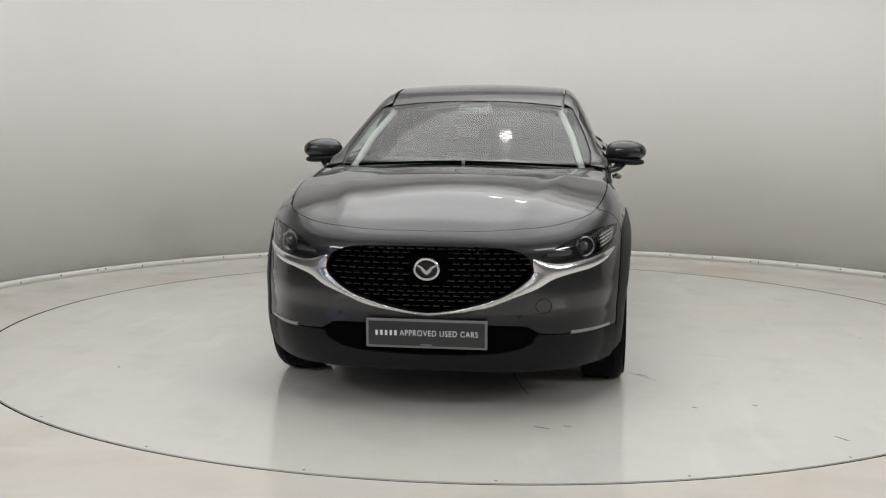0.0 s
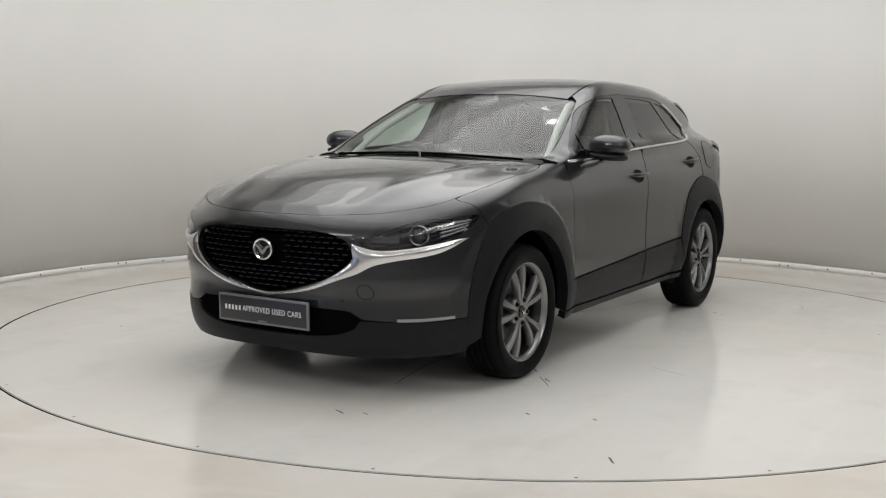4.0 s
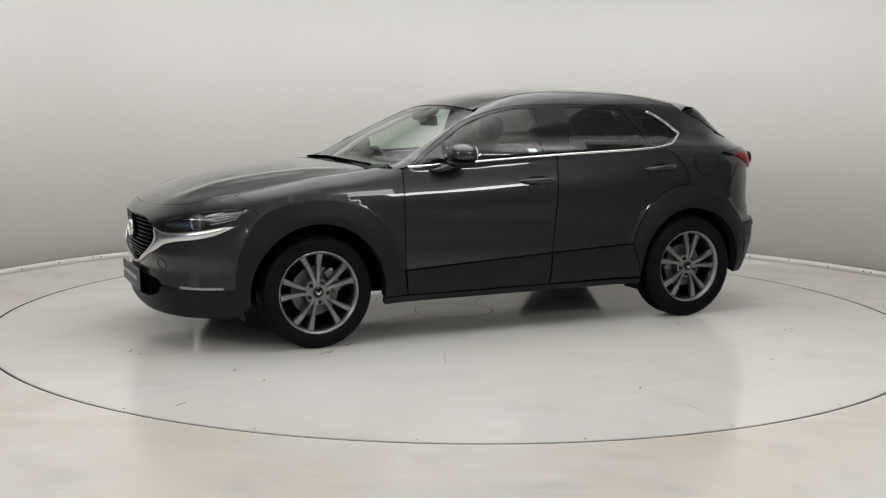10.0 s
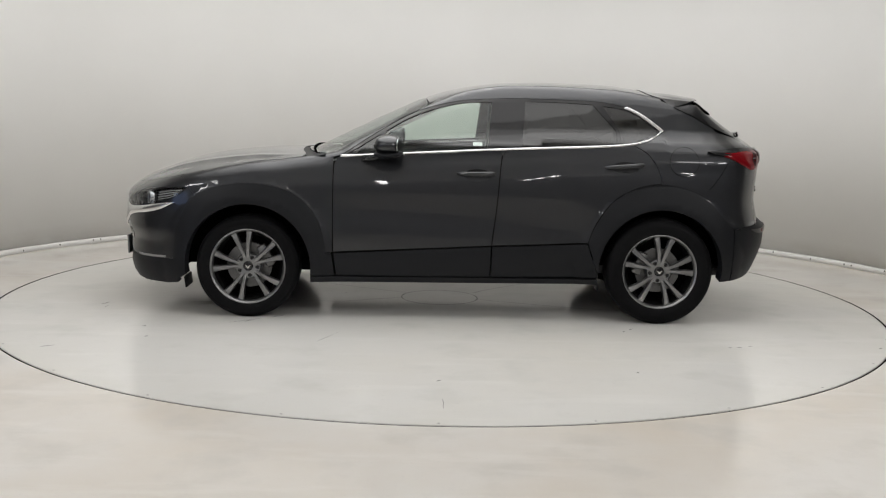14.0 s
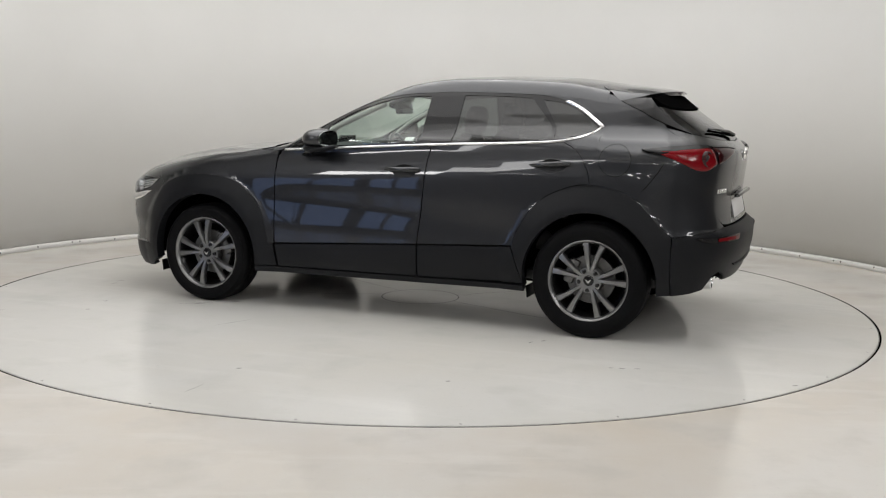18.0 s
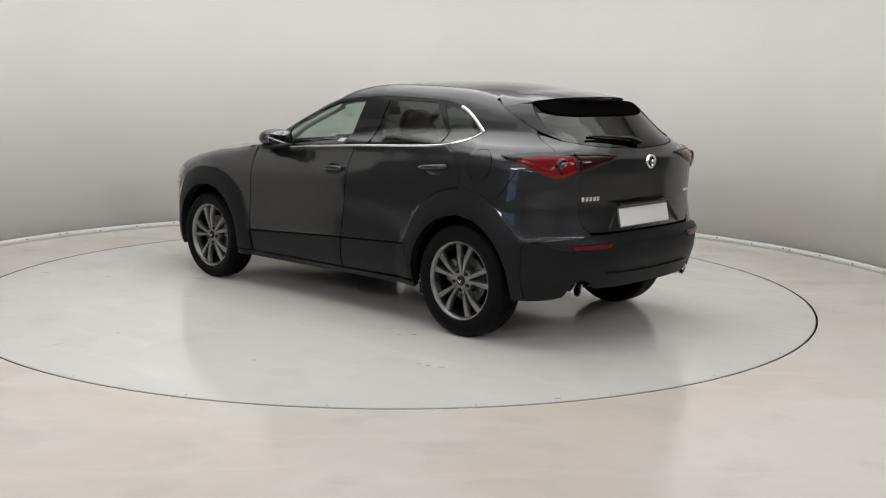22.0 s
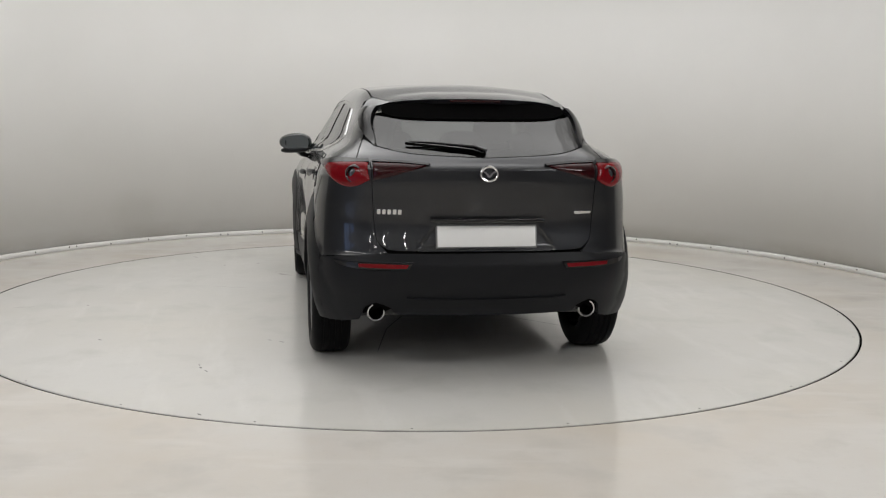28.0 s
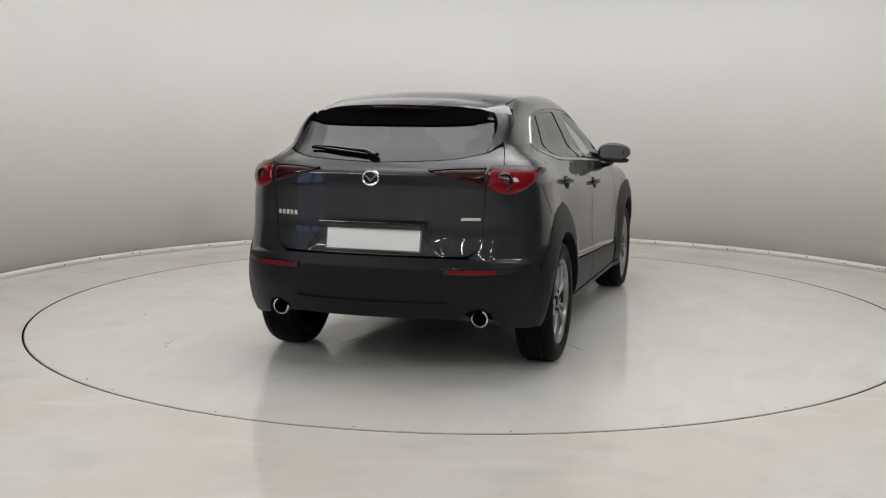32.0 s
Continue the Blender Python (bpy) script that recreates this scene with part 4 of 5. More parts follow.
# --- black cladding at the side
clad_arch_f = ARCH_F + [(0.794, 0.431), (0.773, 0.283), (0.925, 0.28)] + arc(FX, FZ, ARCH, 187, -9) + [(1.79, 0.225), (1.81, 0.30)]
for ob in panel("front_arch_cladding", "side", clad_arch_f, M_CLAD, car, 0.005, 0.0015, 0.03, 0.06, mirror=True, roll=0.003):
    tagged(ob, "matt black plastic arch trim")
clad_arch_r = ARCH_R + [(-1.80, 0.285)] + arc(RX, RZ, ARCH, 189, -11) + [(-0.93, 0.29)]
for ob in panel("rear_arch_cladding", "side", clad_arch_r, M_CLAD, car, 0.005, 0.0015, 0.03, 0.06, mirror=True, roll=0.003):
    tagged(ob, "matt black plastic arch trim")
panel("front_door_cladding", "side", [(0.784, 0.430), (-0.231, 0.490), (-0.227, 0.287), (0.763, 0.281)], M_CLAD, car, 0.003, 0.003, 0.03, 0.015, mirror=True, roll=0.003)
panel("rear_door_cladding", "side", [(-0.235, 0.490), (-0.850, 0.519), (-0.93, 0.297), (-0.231, 0.287)], M_CLAD, car, 0.003, 0.003, 0.03, 0.015, mirror=True, roll=0.003)
panel("sill", "side", [(0.925, 0.276), (-0.925, 0.285), (-0.93, 0.252), (0.925, 0.240)], M_CLAD, car, 0.006, 0.0, 0.04, 0.04, mirror=True)

# --- windows
win_f = [(0.475, 1.078), (-0.195, 1.119)] + spl([(-0.222, 1.408), (-0.05, 1.400), (0.12, 1.365), (0.30, 1.300), (0.46, 1.208)])
win_r = [(-0.420, 1.131), (-1.03, 1.165), (-1.035, 1.238)] + spl([(-0.885, 1.405), (-0.70, 1.414), (-0.445, 1.416)])
win_q = [(-1.065, 1.169)] + spl([(-1.19, 1.189), (-1.305, 1.232), (-1.225, 1.308), (-1.10, 1.374), (-0.955, 1.398)]) + [(-1.06, 1.24)]
win_s = [(0.70, 1.062), (0.505, 1.076), (0.49, 1.19)]
frame_out = BELT + DLO_TOP
panel("window_surround", "side", frame_out, M_BLACK, car, -0.003, 0.001, 0.03, 0.012, holes=(win_f, win_r, win_q, win_s), mirror=True)
panel("front_side_window", "side", win_f, M_GLASS, car, -0.007, -0.004, 0.05, 0.004, mirror=True, label="green-tinted side window")
panel("rear_side_window", "side", win_r, M_GLASS_DARK, car, -0.007, -0.004, 0.05, 0.004, mirror=True, label="dark privacy glass side window")
panel("quarter_window", "side", win_q, M_GLASS_DARK, car, -0.007, -0.004, 0.04, 0.004, mirror=True, label="dark privacy glass quarter window")
panel("corner_window", "side", win_s, M_GLASS_DARK, car, -0.007, -0.004, 0.04, 0.004, mirror=True)
kink = spl([(-1.32, 1.224), (-1.343, 1.240), (-1.31, 1.268), (-1.24, 1.320), (-1.17, 1.362), (-1.105, 1.390)], 0.015)
chrome_line = [(p[0], p[1] + 0.006) for p in BELT[:-1]] + [(-1.326, 1.240)] + [(x + 0.012, z - 0.006) for x, z in kink[2:]] + [(-1.105, 1.394)] + list(reversed([(x - 0.006, z + 0.006) for x, z in kink[1:]])) + list(reversed([(p[0], p[1] - 0.007) for p in BELT[:-1]]))
for ob in panel("window_chrome", "side", chrome_line, M_SATIN, car, 0.003, 0.0, 0.012, 0.010, mirror=True, dome=(0.005, 0.007)):
    tagged(ob, "bright chrome strip below the side windows")

# --- door mirrors
for s in (1, -1):
    mirror = bmesh.new()
    blob(mirror, (0.18, 0.235, 0.138), Matrix.Translation((0.435, s * 0.905, 1.124)) @ pose(0, 0, 0, s * 3, 0, s * -12), 2.35)
    for v in mirror.verts:
        if v.co.z < 1.115:
            v.co.z = 1.115 + (v.co.z - 1.115) * 0.92
        k = (abs(v.co.y) - 0.80) / 0.25
        v.co.z = 1.122 + (v.co.z - 1.122) * (1.10 - 0.30 * k)
        if v.co.x < 0.375:
            v.co.x = 0.375 + (v.co.x - 0.375) * 0.04
    cap = part("door_mirror", mirror, M_PAINT, car, "grey painted door mirror")
    bm = bmesh.new()
    blob(bm, (0.175, 0.225, 0.045), Matrix.Translation((0.437, s * 0.898, 1.072)) @ pose(0, 0, 0, s * -4, 0, s * -14), 2.6)
    part("mirror_underside", bm, M_CLAD, cap)
    bm = tube(spl([(0.60, s * 0.800, 1.018), (0.55, s * 0.845, 1.030), (0.49, s * 0.875, 1.055), (0.45, s * 0.90, 1.075)], 0.02), [0.020, 0.026, 0.028, 0.030, 0.032, 0.032, 0.032, 0.032, 0.032][:len(spl([(0.60, s * 0.800, 1.018), (0.55, s * 0.845, 1.030), (0.49, s * 0.875, 1.055), (0.45, s * 0.90, 1.075)], 0.02))], 12, flat_k=0.6)
    part("mirror_foot", bm, M_BLACK, cap)
    bm = bmesh.new()
    gm = Matrix.Translation((0.369, s * 0.912, 1.126)) @ pose(0, 0, 0, 0, 0, s * -8)
    rim_pts = [(math.copysign(abs(math.cos(a)) ** 0.7, math.cos(a)) * 0.098, math.copysign(abs(math.sin(a)) ** 0.75, math.sin(a)) * 0.052) for a in np.linspace(0, 2 * math.pi, 37)[:-1]]
    rim_pts = [(a, b * (1 - 1.6 * a)) for a, b in rim_pts]
    faces_at = [[bm.verts.new(gm @ Vector((dx, s * a, b))) for a, b in rim_pts] for dx in (0.003, -0.003)]
    bm.faces.new(faces_at[0])
    bm.faces.new(faces_at[1])
    for q in range(36):
        bm.faces.new((faces_at[0][q], faces_at[0][(q + 1) % 36], faces_at[1][(q + 1) % 36], faces_at[1][q]))
    part("mirror_glass", bm, M_MIRROR, cap)

# --- door handles with their hollows, whose shade is put into a black colour
for doors, hollow, (x0, x1, z0, z1) in zip((front_doors, rear_doors), hollows, HANDLES):
    for s, door in zip((1, -1), doors):
        xm = (x0 + x1) / 2 - 0.015
        hp, hn = cast(*rays("side", shrink(hollow, -0.004)), off=-0.002)
        ctr, cn = cast(*rays("side", [(xm, (z0 + z1) / 2 - 0.006)]), off=-0.030)
        bm = bmesh.new()
        rim_v = [bm.verts.new((p[0], s * p[1], p[2])) for p in hp]
        mid_v = [bm.verts.new((0.5 * (p[0] + ctr[0][0]), s * (0.25 * p[1] + 0.75 * ctr[0][1]), 0.5 * (p[2] + ctr[0][2]))) for p in hp]
        cv = bm.verts.new((ctr[0][0], s * (ctr[0][1]), ctr[0][2]))
        for i in range(24):
            j = (i + 1) % 24
            bm.faces.new((rim_v[i], rim_v[j], mid_v[j], mid_v[i]))
            bm.faces.new((mid_v[i], mid_v[j], cv))
        part("handle_cup", bm, M_CLAD, door)
        line = [(x0 + (x1 - x0) * t, z0 + (z1 - z0) * t) for t in np.linspace(0, 1, 11)]
        lp, _ = cast(*rays("side", line))
        lift = [0.004, 0.018, 0.028, 0.034, 0.036, 0.037, 0.037, 0.035, 0.031, 0.024, 0.010]
        bm = tube([(p[0], s * (p[1] + k), p[2]) for p, k in zip(lp, lift)], [0.004, 0.009, 0.011, 0.012, 0.0125, 0.013, 0.013, 0.0135, 0.014, 0.014, 0.011], 12, flat_k=1.15)
        for v in bm.verts:
            v.co.y = s * (abs(v.co.y))
        part("door_handle", bm, M_PAINT, door)

# --- tail
tail_half = spl([(0.0, 0.680), (0.47, 0.681), (0.515, 0.685)]) + TAIL_EDGE[2:] + \
    [(y, z) for x, y, z in reversed(SEAM) if z < 1.264] + spl([(0.560, 1.214), (0.48, 1.196), (0.344, 1.178), (0, 1.163)])
tailgate = panel("tailgate", "rear", both_front(tail_half), M_PAINT, car, 0.0, 0.003, 0.015, 0.02, roll=0.002)
rg = spl([(0, 1.165), (0.344, 1.180), (0.48, 1.198), (0.556, 1.217)]) + spl([(0.562, 1.26), (0.563, 1.315), (0.545, 1.372)]) + spl([(0.45, 1.359), (0.25, 1.351), (0, 1.349)])
panel("rear_window", "rear", both_front(rg), M_GLASS_DARK, tailgate, -0.005, 0.001, 0.04, 0.005, label="dark privacy glass rear window")
fin = [p for p in SEAM if p[2] > 1.262] + spl([(-1.845, 0.566, 1.209), (-1.82, 0.563, 1.226), (-1.76, 0.566, 1.27), (-1.68, 0.570, 1.325), (-1.625, 0.558, 1.375), (-1.56, 0.505, 1.415)]) + [(-1.50, 0.545, 1.413)]
for s in (1, -1):
    panel("window_fin", "wr", [(x, s * y, z) for x, y, z in fin], M_BLACK, tailgate, 0.006, 0.001, 0.02, 0.03)
# roof spoiler over the rear window, from its front edge to its tail
def along(table, q):
    t = np.array(table)
    return np.array([np.interp(q, t[:, 0], t[:, k]) for k in (1, 2, 3)])


SP_FRONT = [(0, -1.290, 0, 1.500), (0.40, -1.272, 0.240, 1.496), (0.66, -1.270, 0.390, 1.480), (0.78, -1.285, 0.455, 1.467), (0.87, -1.317, 0.510, 1.452), (0.95, -1.362, 0.566, 1.427), (1, -1.418, 0.594, 1.398)]
SP_TAIL = [(0, -1.690, 0, 1.462), (0.4, -1.672, 0.20, 1.459), (0.7, -1.628, 0.345, 1.452), (0.9, -1.575, 0.440, 1.440), (1, -1.540, 0.484, 1.428)]
bm = bmesh.new()
cols = []
for t in np.linspace(0, 1, 12):
    col = []
    for q in np.linspace(-1, 1, 33):
        a = abs(q)
        x, y, z = along(SP_FRONT, a) * (1 - t) + along(SP_TAIL, a) * t
        if a < 0.99:
            z = max(z + 0.010 * math.sin(math.pi * t) * (1 - a ** 4), top_z(x, y) + 0.003)
        y = math.copysign(y, q)
        col.append((bm.verts.new((x, y, z)), bm.verts.new((x + 0.012 * t, y * 0.99, z - 0.026))))
    cols.append(col)
for a, b in zip(cols, cols[1:]):
    for i in range(32):
        bm.faces.new((a[i][0], a[i + 1][0], b[i + 1][0], b[i][0]))
        bm.faces.new((a[i][1], b[i][1], b[i + 1][1], a[i + 1][1]))
    for e in (0, 32):
        bm.faces.new((a[e][0], a[e][1], b[e][1], b[e][0]))
for i in range(32):
    bm.faces.new((cols[-1][i][0], cols[-1][i + 1][0], cols[-1][i + 1][1], cols[-1][i][1]))
spoiler = part("roof_spoiler", bm, M_PAINT, tailgate)
# black band on the glass: frit plus the spoiler's reflection and shadow as colour
band = both_front(spl([(0, 1.351), (0.3, 1.353), (0.45, 1.362), (0.508, 1.385)]) + spl([(0.505, 1.420), (0.3, 1.434), (0, 1.438)]))
panel("rear_glass_band", "rear", band, M_DARK, spoiler, 0.004, 0.0, 0.03, 0.02)
bm = bmesh.new()
box(bm, (0.008, 0.28, 0.010), pose(-1.684, 0, 1.449), 0.003)
part("brake_light", bm, M_RED_DARK, spoiler, "dark red high brake light")

# tail lamps: outer on the body, inner on the tailgate
outer = spl([(-1.640, 0.800, 1.118), (-1.80, 0.745, 1.134), rk(0.604, 1.136)], 0.02) + spl([rk(0.603, 1.045), (-1.975, 0.670, 1.012), (-1.915, 0.715, 1.006), (-1.86, 0.755, 1.026), (-1.76, 0.79, 1.072)], 0.02)
lamps = panel("tail_lamp", "wr", outer, M_RED, car, 0.006, 0.001, 0.014, 0.03, mirror=True, dome=(0.010, 0.03), label="dark red tail lamp")
inner = spl([(0.590, 1.133), (0.45, 1.132), (0.312, 1.122)], 0.02) + spl([(0.42, 1.088), (0.52, 1.058), (0.588, 1.042)], 0.02)
for s in (1, -1):
    panel("tailgate_lamp", "rear", [(s * y, z) for y, z in inner], M_RED_DARK, tailgate, 0.005, 0.001, 0.012, 0.02, dome=(0.008, 0.02), label="dark red tapering lamp on the tailgate")
    trim = spl([(-1.60, 0.815, 1.118), (-1.80, 0.745, 1.139), rk(0.604, 1.142)], 0.02) + spl([rk(0.604, 1.128), (-1.80, 0.745, 1.117), (-1.68, 0.79, 1.096)], 0.02)
    panel("lamp_trim", "wr", [(x, s * y, z) for x, y, z in trim], M_BLACK, lamps[0 if s > 0 else 1], 0.014, 0.0, 0.014, 0.02)
    trim2 = [(s * 0.590, 1.139), (s * 0.45, 1.138), (s * 0.300, 1.126), (s * 0.312, 1.119), (s * 0.45, 1.129), (s * 0.590, 1.131)]
    panel("lamp_trim", "rear", trim2, M_BLACK, tailgate, 0.013, 0.0, 0.014, 0.02)
    c, nv = cast([(-1.2, s * 0.678, 1.070)], [(-1, 0, 0)], off=0.010)
    m = Matrix.Translation(c[0]) @ Vector((-0.93, s * 0.36, 0.0)).to_track_quat("Y", "Z").to_matrix().to_4x4()
    lp = lamps[0 if s > 0 else 1]
    part("lamp_ring", lathe([(0.034, -0.02), (0.035, 0.004), (0.041, 0.010), (0.047, 0.004), (0.050, -0.012)], 36, m=m), M_RED_DARK, lp)
    part("lamp_core", lathe([(0.0, 0.006), (0.018, 0.005), (0.030, 0.0), (0.034, -0.006)], 28, m=m), M_LENSBALL, lp)

bumper_half = spl([(-2.103, 0, 0.671), (-2.10, 0.25, 0.671), (-2.045, 0.54, 0.668), (-2.03, 0.60, 0.659), (-1.9, 0.78, 0.639), (-1.80, 0.845, 0.626)]) + [sk(-1.80, 0.5), sk(-1.80, 0.40), sk(-1.80, 0.285)] + \
    spl([(-1.90, 0.73, 0.292), (-1.97, 0.665, 0.31)]) + spl([(-2.02, 0.64, 0.385), (-2.04, 0.575, 0.412), (-2.05, 0.50, 0.385)]) + spl([(-2.055, 0.48, 0.352), (-2.07, 0.2, 0.345), (-2.07, 0, 0.345)])
bumper = panel("rear_bumper", "wr", both(bumper_half), M_CLAD, car, 0.008, 0.0005, 0.03, 0.05, roll=0.004, label="matt black plastic rear bumper")
ledge = both_front(spl([(0, 0.440), (0.38, 0.446), (0.42, 0.452)]) + spl([(0.42, 0.444), (0.38, 0.438), (0, 0.430)]))
panel("bumper_ledge", "rear", ledge, M_CLAD, bumper, 0.020, 0.0, 0.02, 0.012)
for s in (1, -1):
    refl = spl([(-2.036, 0.665, 0.618), (-2.08, 0.56, 0.621), (-2.117, 0.415, 0.621)], 0.02) + spl([(-2.117, 0.425, 0.602), (-2.08, 0.56, 0.600), (-2.036, 0.66, 0.600)], 0.02)
    panel("reflector", "wr", [(x, s * y, z) for x, y, z in refl], M_RED, bumper, 0.017, 0.0, 0.014, 0.008, label="red rear reflector")
    slot = spl([(-1.93, 0.795, 0.627), (-2.0, 0.70, 0.625), (-2.125, 0.395, 0.629)], 0.02) + spl([(-2.11, 0.41, 0.595), (-2.03, 0.67, 0.592), (-1.96, 0.76, 0.605)], 0.02)
    panel("reflector_slot", "wr", [(x, s * y, z) for x, y, z in slot], M_BLACK, bumper, 0.0145, 0.0, 0.02, 0.004)
    m = Matrix.Translation((-1.998, s * 0.570, 0.353)) @ Vector((-1, 0, -0.03)).to_track_quat("Y", "Z").to_matrix().to_4x4()
    ex = part("exhaust_tip", lathe([(0.034, -0.10), (0.036, -0.004), (0.039, 0.004), (0.045, 0.005), (0.048, 0.0), (0.047, -0.02), (0.046, -0.07)], 40, m=m), M_SATIN, bumper, "round chrome exhaust tip")
    part("exhaust_bore", lathe([(0.0, -0.06), (0.0345, -0.06), (0.0345, -0.02)], 32, m=m), M_DARK, ex)

for s in (1, -1):
    sm, _ = cast(*rays("side", spl([(-1.737, 1.048), (-1.698, 0.983), (-1.652, 0.919), (-1.622, 0.885)], 0.02)), off=-0.0005)
    part("bumper_seam", tube([(p[0], s * p[1], p[2]) for p in sm], 0.0022, 6), M_DARK, bumper)

# emblems: plain rings with a spread wing shape
for where, x, z, sgn, sz in (("f", 2.238, 0.657, 1, 0.072), ("r", -2.092, 1.083, -1, 0.056)):
    host = grille if where == "f" else tailgate
    c, nv = cast([(sgn * 1.0, 0, z)], [(sgn, 0, 0)], off=0.006 if where == "r" else -0.006)
    m = Matrix.Translation(c[0]) @ Vector(nv[0]).to_track_quat("X", "Z").to_matrix().to_4x4()
    bm = bmesh.new()
    rings = [[bm.verts.new(m @ Vector((dx, (sz * 0.5 * 1.22 + dr) * math.cos(a) * 1.0, (sz * 0.5 * 1.0 + dr) * math.sin(a)))) for a in np.linspace(0, 2 * math.pi, 49)[:-1]] for dx, dr in ((0, 0.0), (0.012, 0.004), (0.014, 0.009), (0.011, 0.0135), (0, 0.016))]
    for a, b in zip(rings, rings[1:]):
        for i in range(48):
            bm.faces.new((a[i], a[(i + 1) % 48], b[(i + 1) % 48], b[i]))
    badge = part("badge_ring", bm, M_CHROME, host, "chrome oval badge")
    bm = bmesh.new()
    k = sz
    for s in (1, -1):
        wing = [(0.0, -0.12), (s * 0.12, 0.0), (s * 0.34, 0.20), (s * 0.60, 0.28), (s * 0.58, 0.16), (s * 0.40, 0.06), (s * 0.20, -0.22), (0.0, -0.36)]
        lo = [bm.verts.new(m @ Vector((0.002, y * k, zz * k))) for y, zz in wing]
        hi = [bm.verts.new(m @ Vector((0.012, y * k * 0.97, zz * k * 0.97))) for y, zz in wing]
        bm.faces.new(hi)
        for i in range(len(wing)):
            bm.faces.new((lo[i], lo[(i + 1) % len(wing)], hi[(i + 1) % len(wing)], hi[i]))
    part("badge_wing", bm, M_CHROME, badge)
    if where == "f":
        bm = bmesh.new()
        rr = [bm.verts.new(m @ Vector((0.001, (sz * 0.61 + 0.002) * math.cos(a), (sz * 0.5 + 0.002) * math.sin(a)))) for a in np.linspace(0, 2 * math.pi, 33)[:-1]]
        bm.faces.new(rr)
        part("badge_back", bm, M_BLACK, badge)

# badges on the tailgate as plain bars
def bars(host, y0, y1, z, hgt, mat, n=5, gapk=0.25, name="badge_letter"):
    w = (y1 - y0) / n
    for i in range(n):
        yc = y0 + (i + 0.5) * w
        c, nv = cast([(-1.3, yc, z)], [(-1, 0, 0)], off=0.002)
        m = Matrix.Translation(c[0]) @ Vector(nv[0]).to_track_quat("X", "Z").to_matrix().to_4x4()
        bm = bmesh.new()
        box(bm, (0.006, abs(w) * (1 - gapk), hgt), m, 0.0015, 1)
        part(name, bm, mat, host)


bars(tailgate, 0.572, 0.440, 0.882, 0.026, M_CHROME, 5)
bars(tailgate, -0.472, -0.575, 0.876, 0.016, M_CHROME, 1, 0.0, "badge_bar")

# number plates
c, nv = cast([(1.2, 0.0, 0.372)], [(1, 0, 0)], off=0.022)
m = Matrix.Translation((c[0][0], 0, 0.372)) @ Vector((1, 0, -0.03)).to_track_quat("X", "Z").to_matrix().to_4x4()
bm = bmesh.new()
box(bm, (0.012, 0.535, 0.128), m, 0.003)
plate_f = part("front_plate", bm, M_PLATE_RIM, fascia, "dark grey show plate with a silver rim and white lettering")
bm = bmesh.new()
box(bm, (0.004, 0.513, 0.108), m @ Matrix.Translation((0.0055, 0, 0)), 0.001)
part("plate_face", bm, M_PLATE, plate_f)
txt = bpy.data.curves.new("plate_text", "FONT")
txt.body, txt.size, txt.align_x, txt.align_y, txt.extrude = "APPROVED USED CARS", 0.0365, "LEFT", "CENTER", 0.0006
txt.space_character = 1.12
tob = bpy.data.objects.new("plate_text", txt)
tme = bpy.data.meshes.new_from_object(tob)
bpy.data.objects.remove(tob)
ty = [v.co.x for v in tme.vertices]
scale_t = 0.345 / (max(ty) - min(ty))
for v in tme.vertices:
    a, b, cc = v.co
    p = m @ Vector((0.0082 + cc, (a - min(ty)) * scale_t - 0.118, b * 1.0 + 0.002))
    v.co = p
tme.materials.append(M_WHITE)
tx = new("plate_lettering", tme)
tx.parent = plate_f
bm = bmesh.new()
for i in range(5):
    box(bm, (0.0016, 0.011, 0.022), m @ Matrix.Translation((0.0078, -0.178 + (i - 2) * 0.021, 0.002)))
part("plate_bar", bm, M_WHITE, plate_f)
bm = bmesh.new()
box(bm, (0.0016, 0.05, 0.005), m @ Matrix.Translation((0.0078, 0, -0.048)))
part("plate_small_bar", bm, M_PLATE_RIM, plate_f)

m = Matrix.Translation((-2.058, 0.0, 0.756)) @ Vector((-1, 0, 0.22)).to_track_quat("X", "Z").to_matrix().to_4x4()
bm = bmesh.new()
box(bm, (0.010, 0.535, 0.122), m, 0.002)
plate_r = part("rear_plate", bm, M_PLATE_RIM, tailgate, "blank white number plate")
bm = bmesh.new()
box(bm, (0.004, 0.520, 0.108), m @ Matrix.Translation((0.005, 0, 0)), 0.001)
part("plate_face", bm, M_WHITE_PLATE, plate_r)
bm = bmesh.new()
box(bm, (0.03, 0.60, 0.022), pose(-2.085, 0, 0.842), 0.008)
part("plate_lamp_bar", bm, M_BLACK, tailgate)
bm = bmesh.new()
box(bm, (0.012, 0.30, 0.010), pose(-2.078, 0, 0.689), 0.003)
part("plate_foot", bm, M_BLACK, tailgate)

# rear wiper
wp, wn = cast(*rays("rear", [(0.0, 1.185), (0.06, 1.205), (0.16, 1.213), (0.27, 1.222), (0.39, 1.226)]), off=0.016)
part("rear_wiper", tube(wp, [0.020, 0.018, 0.013, 0.011, 0.006], 10, flat_k=0.7), M_BLACK, tailgate)
bp_, _ = cast(*rays("rear", [(0.06, 1.190), (0.22, 1.206), (0.41, 1.222)]), off=0.008)
part("wiper_blade", tube(bp_, 0.007, 8), M_DARK, tailgate)
# front wipers at the foot of the screen
for y0, y1 in ((0.62, 0.02), (0.0, -0.58)):
    wl, _ = cast(*rays("top", [(0.965 - 0.16 * max(abs(y) - 0.15, 0) ** 1.5, y) for y in np.linspace(y0, y1, 8)]), off=0.002)
    part("front_wiper", tube(wl, 0.007, 8), M_DARK, car)

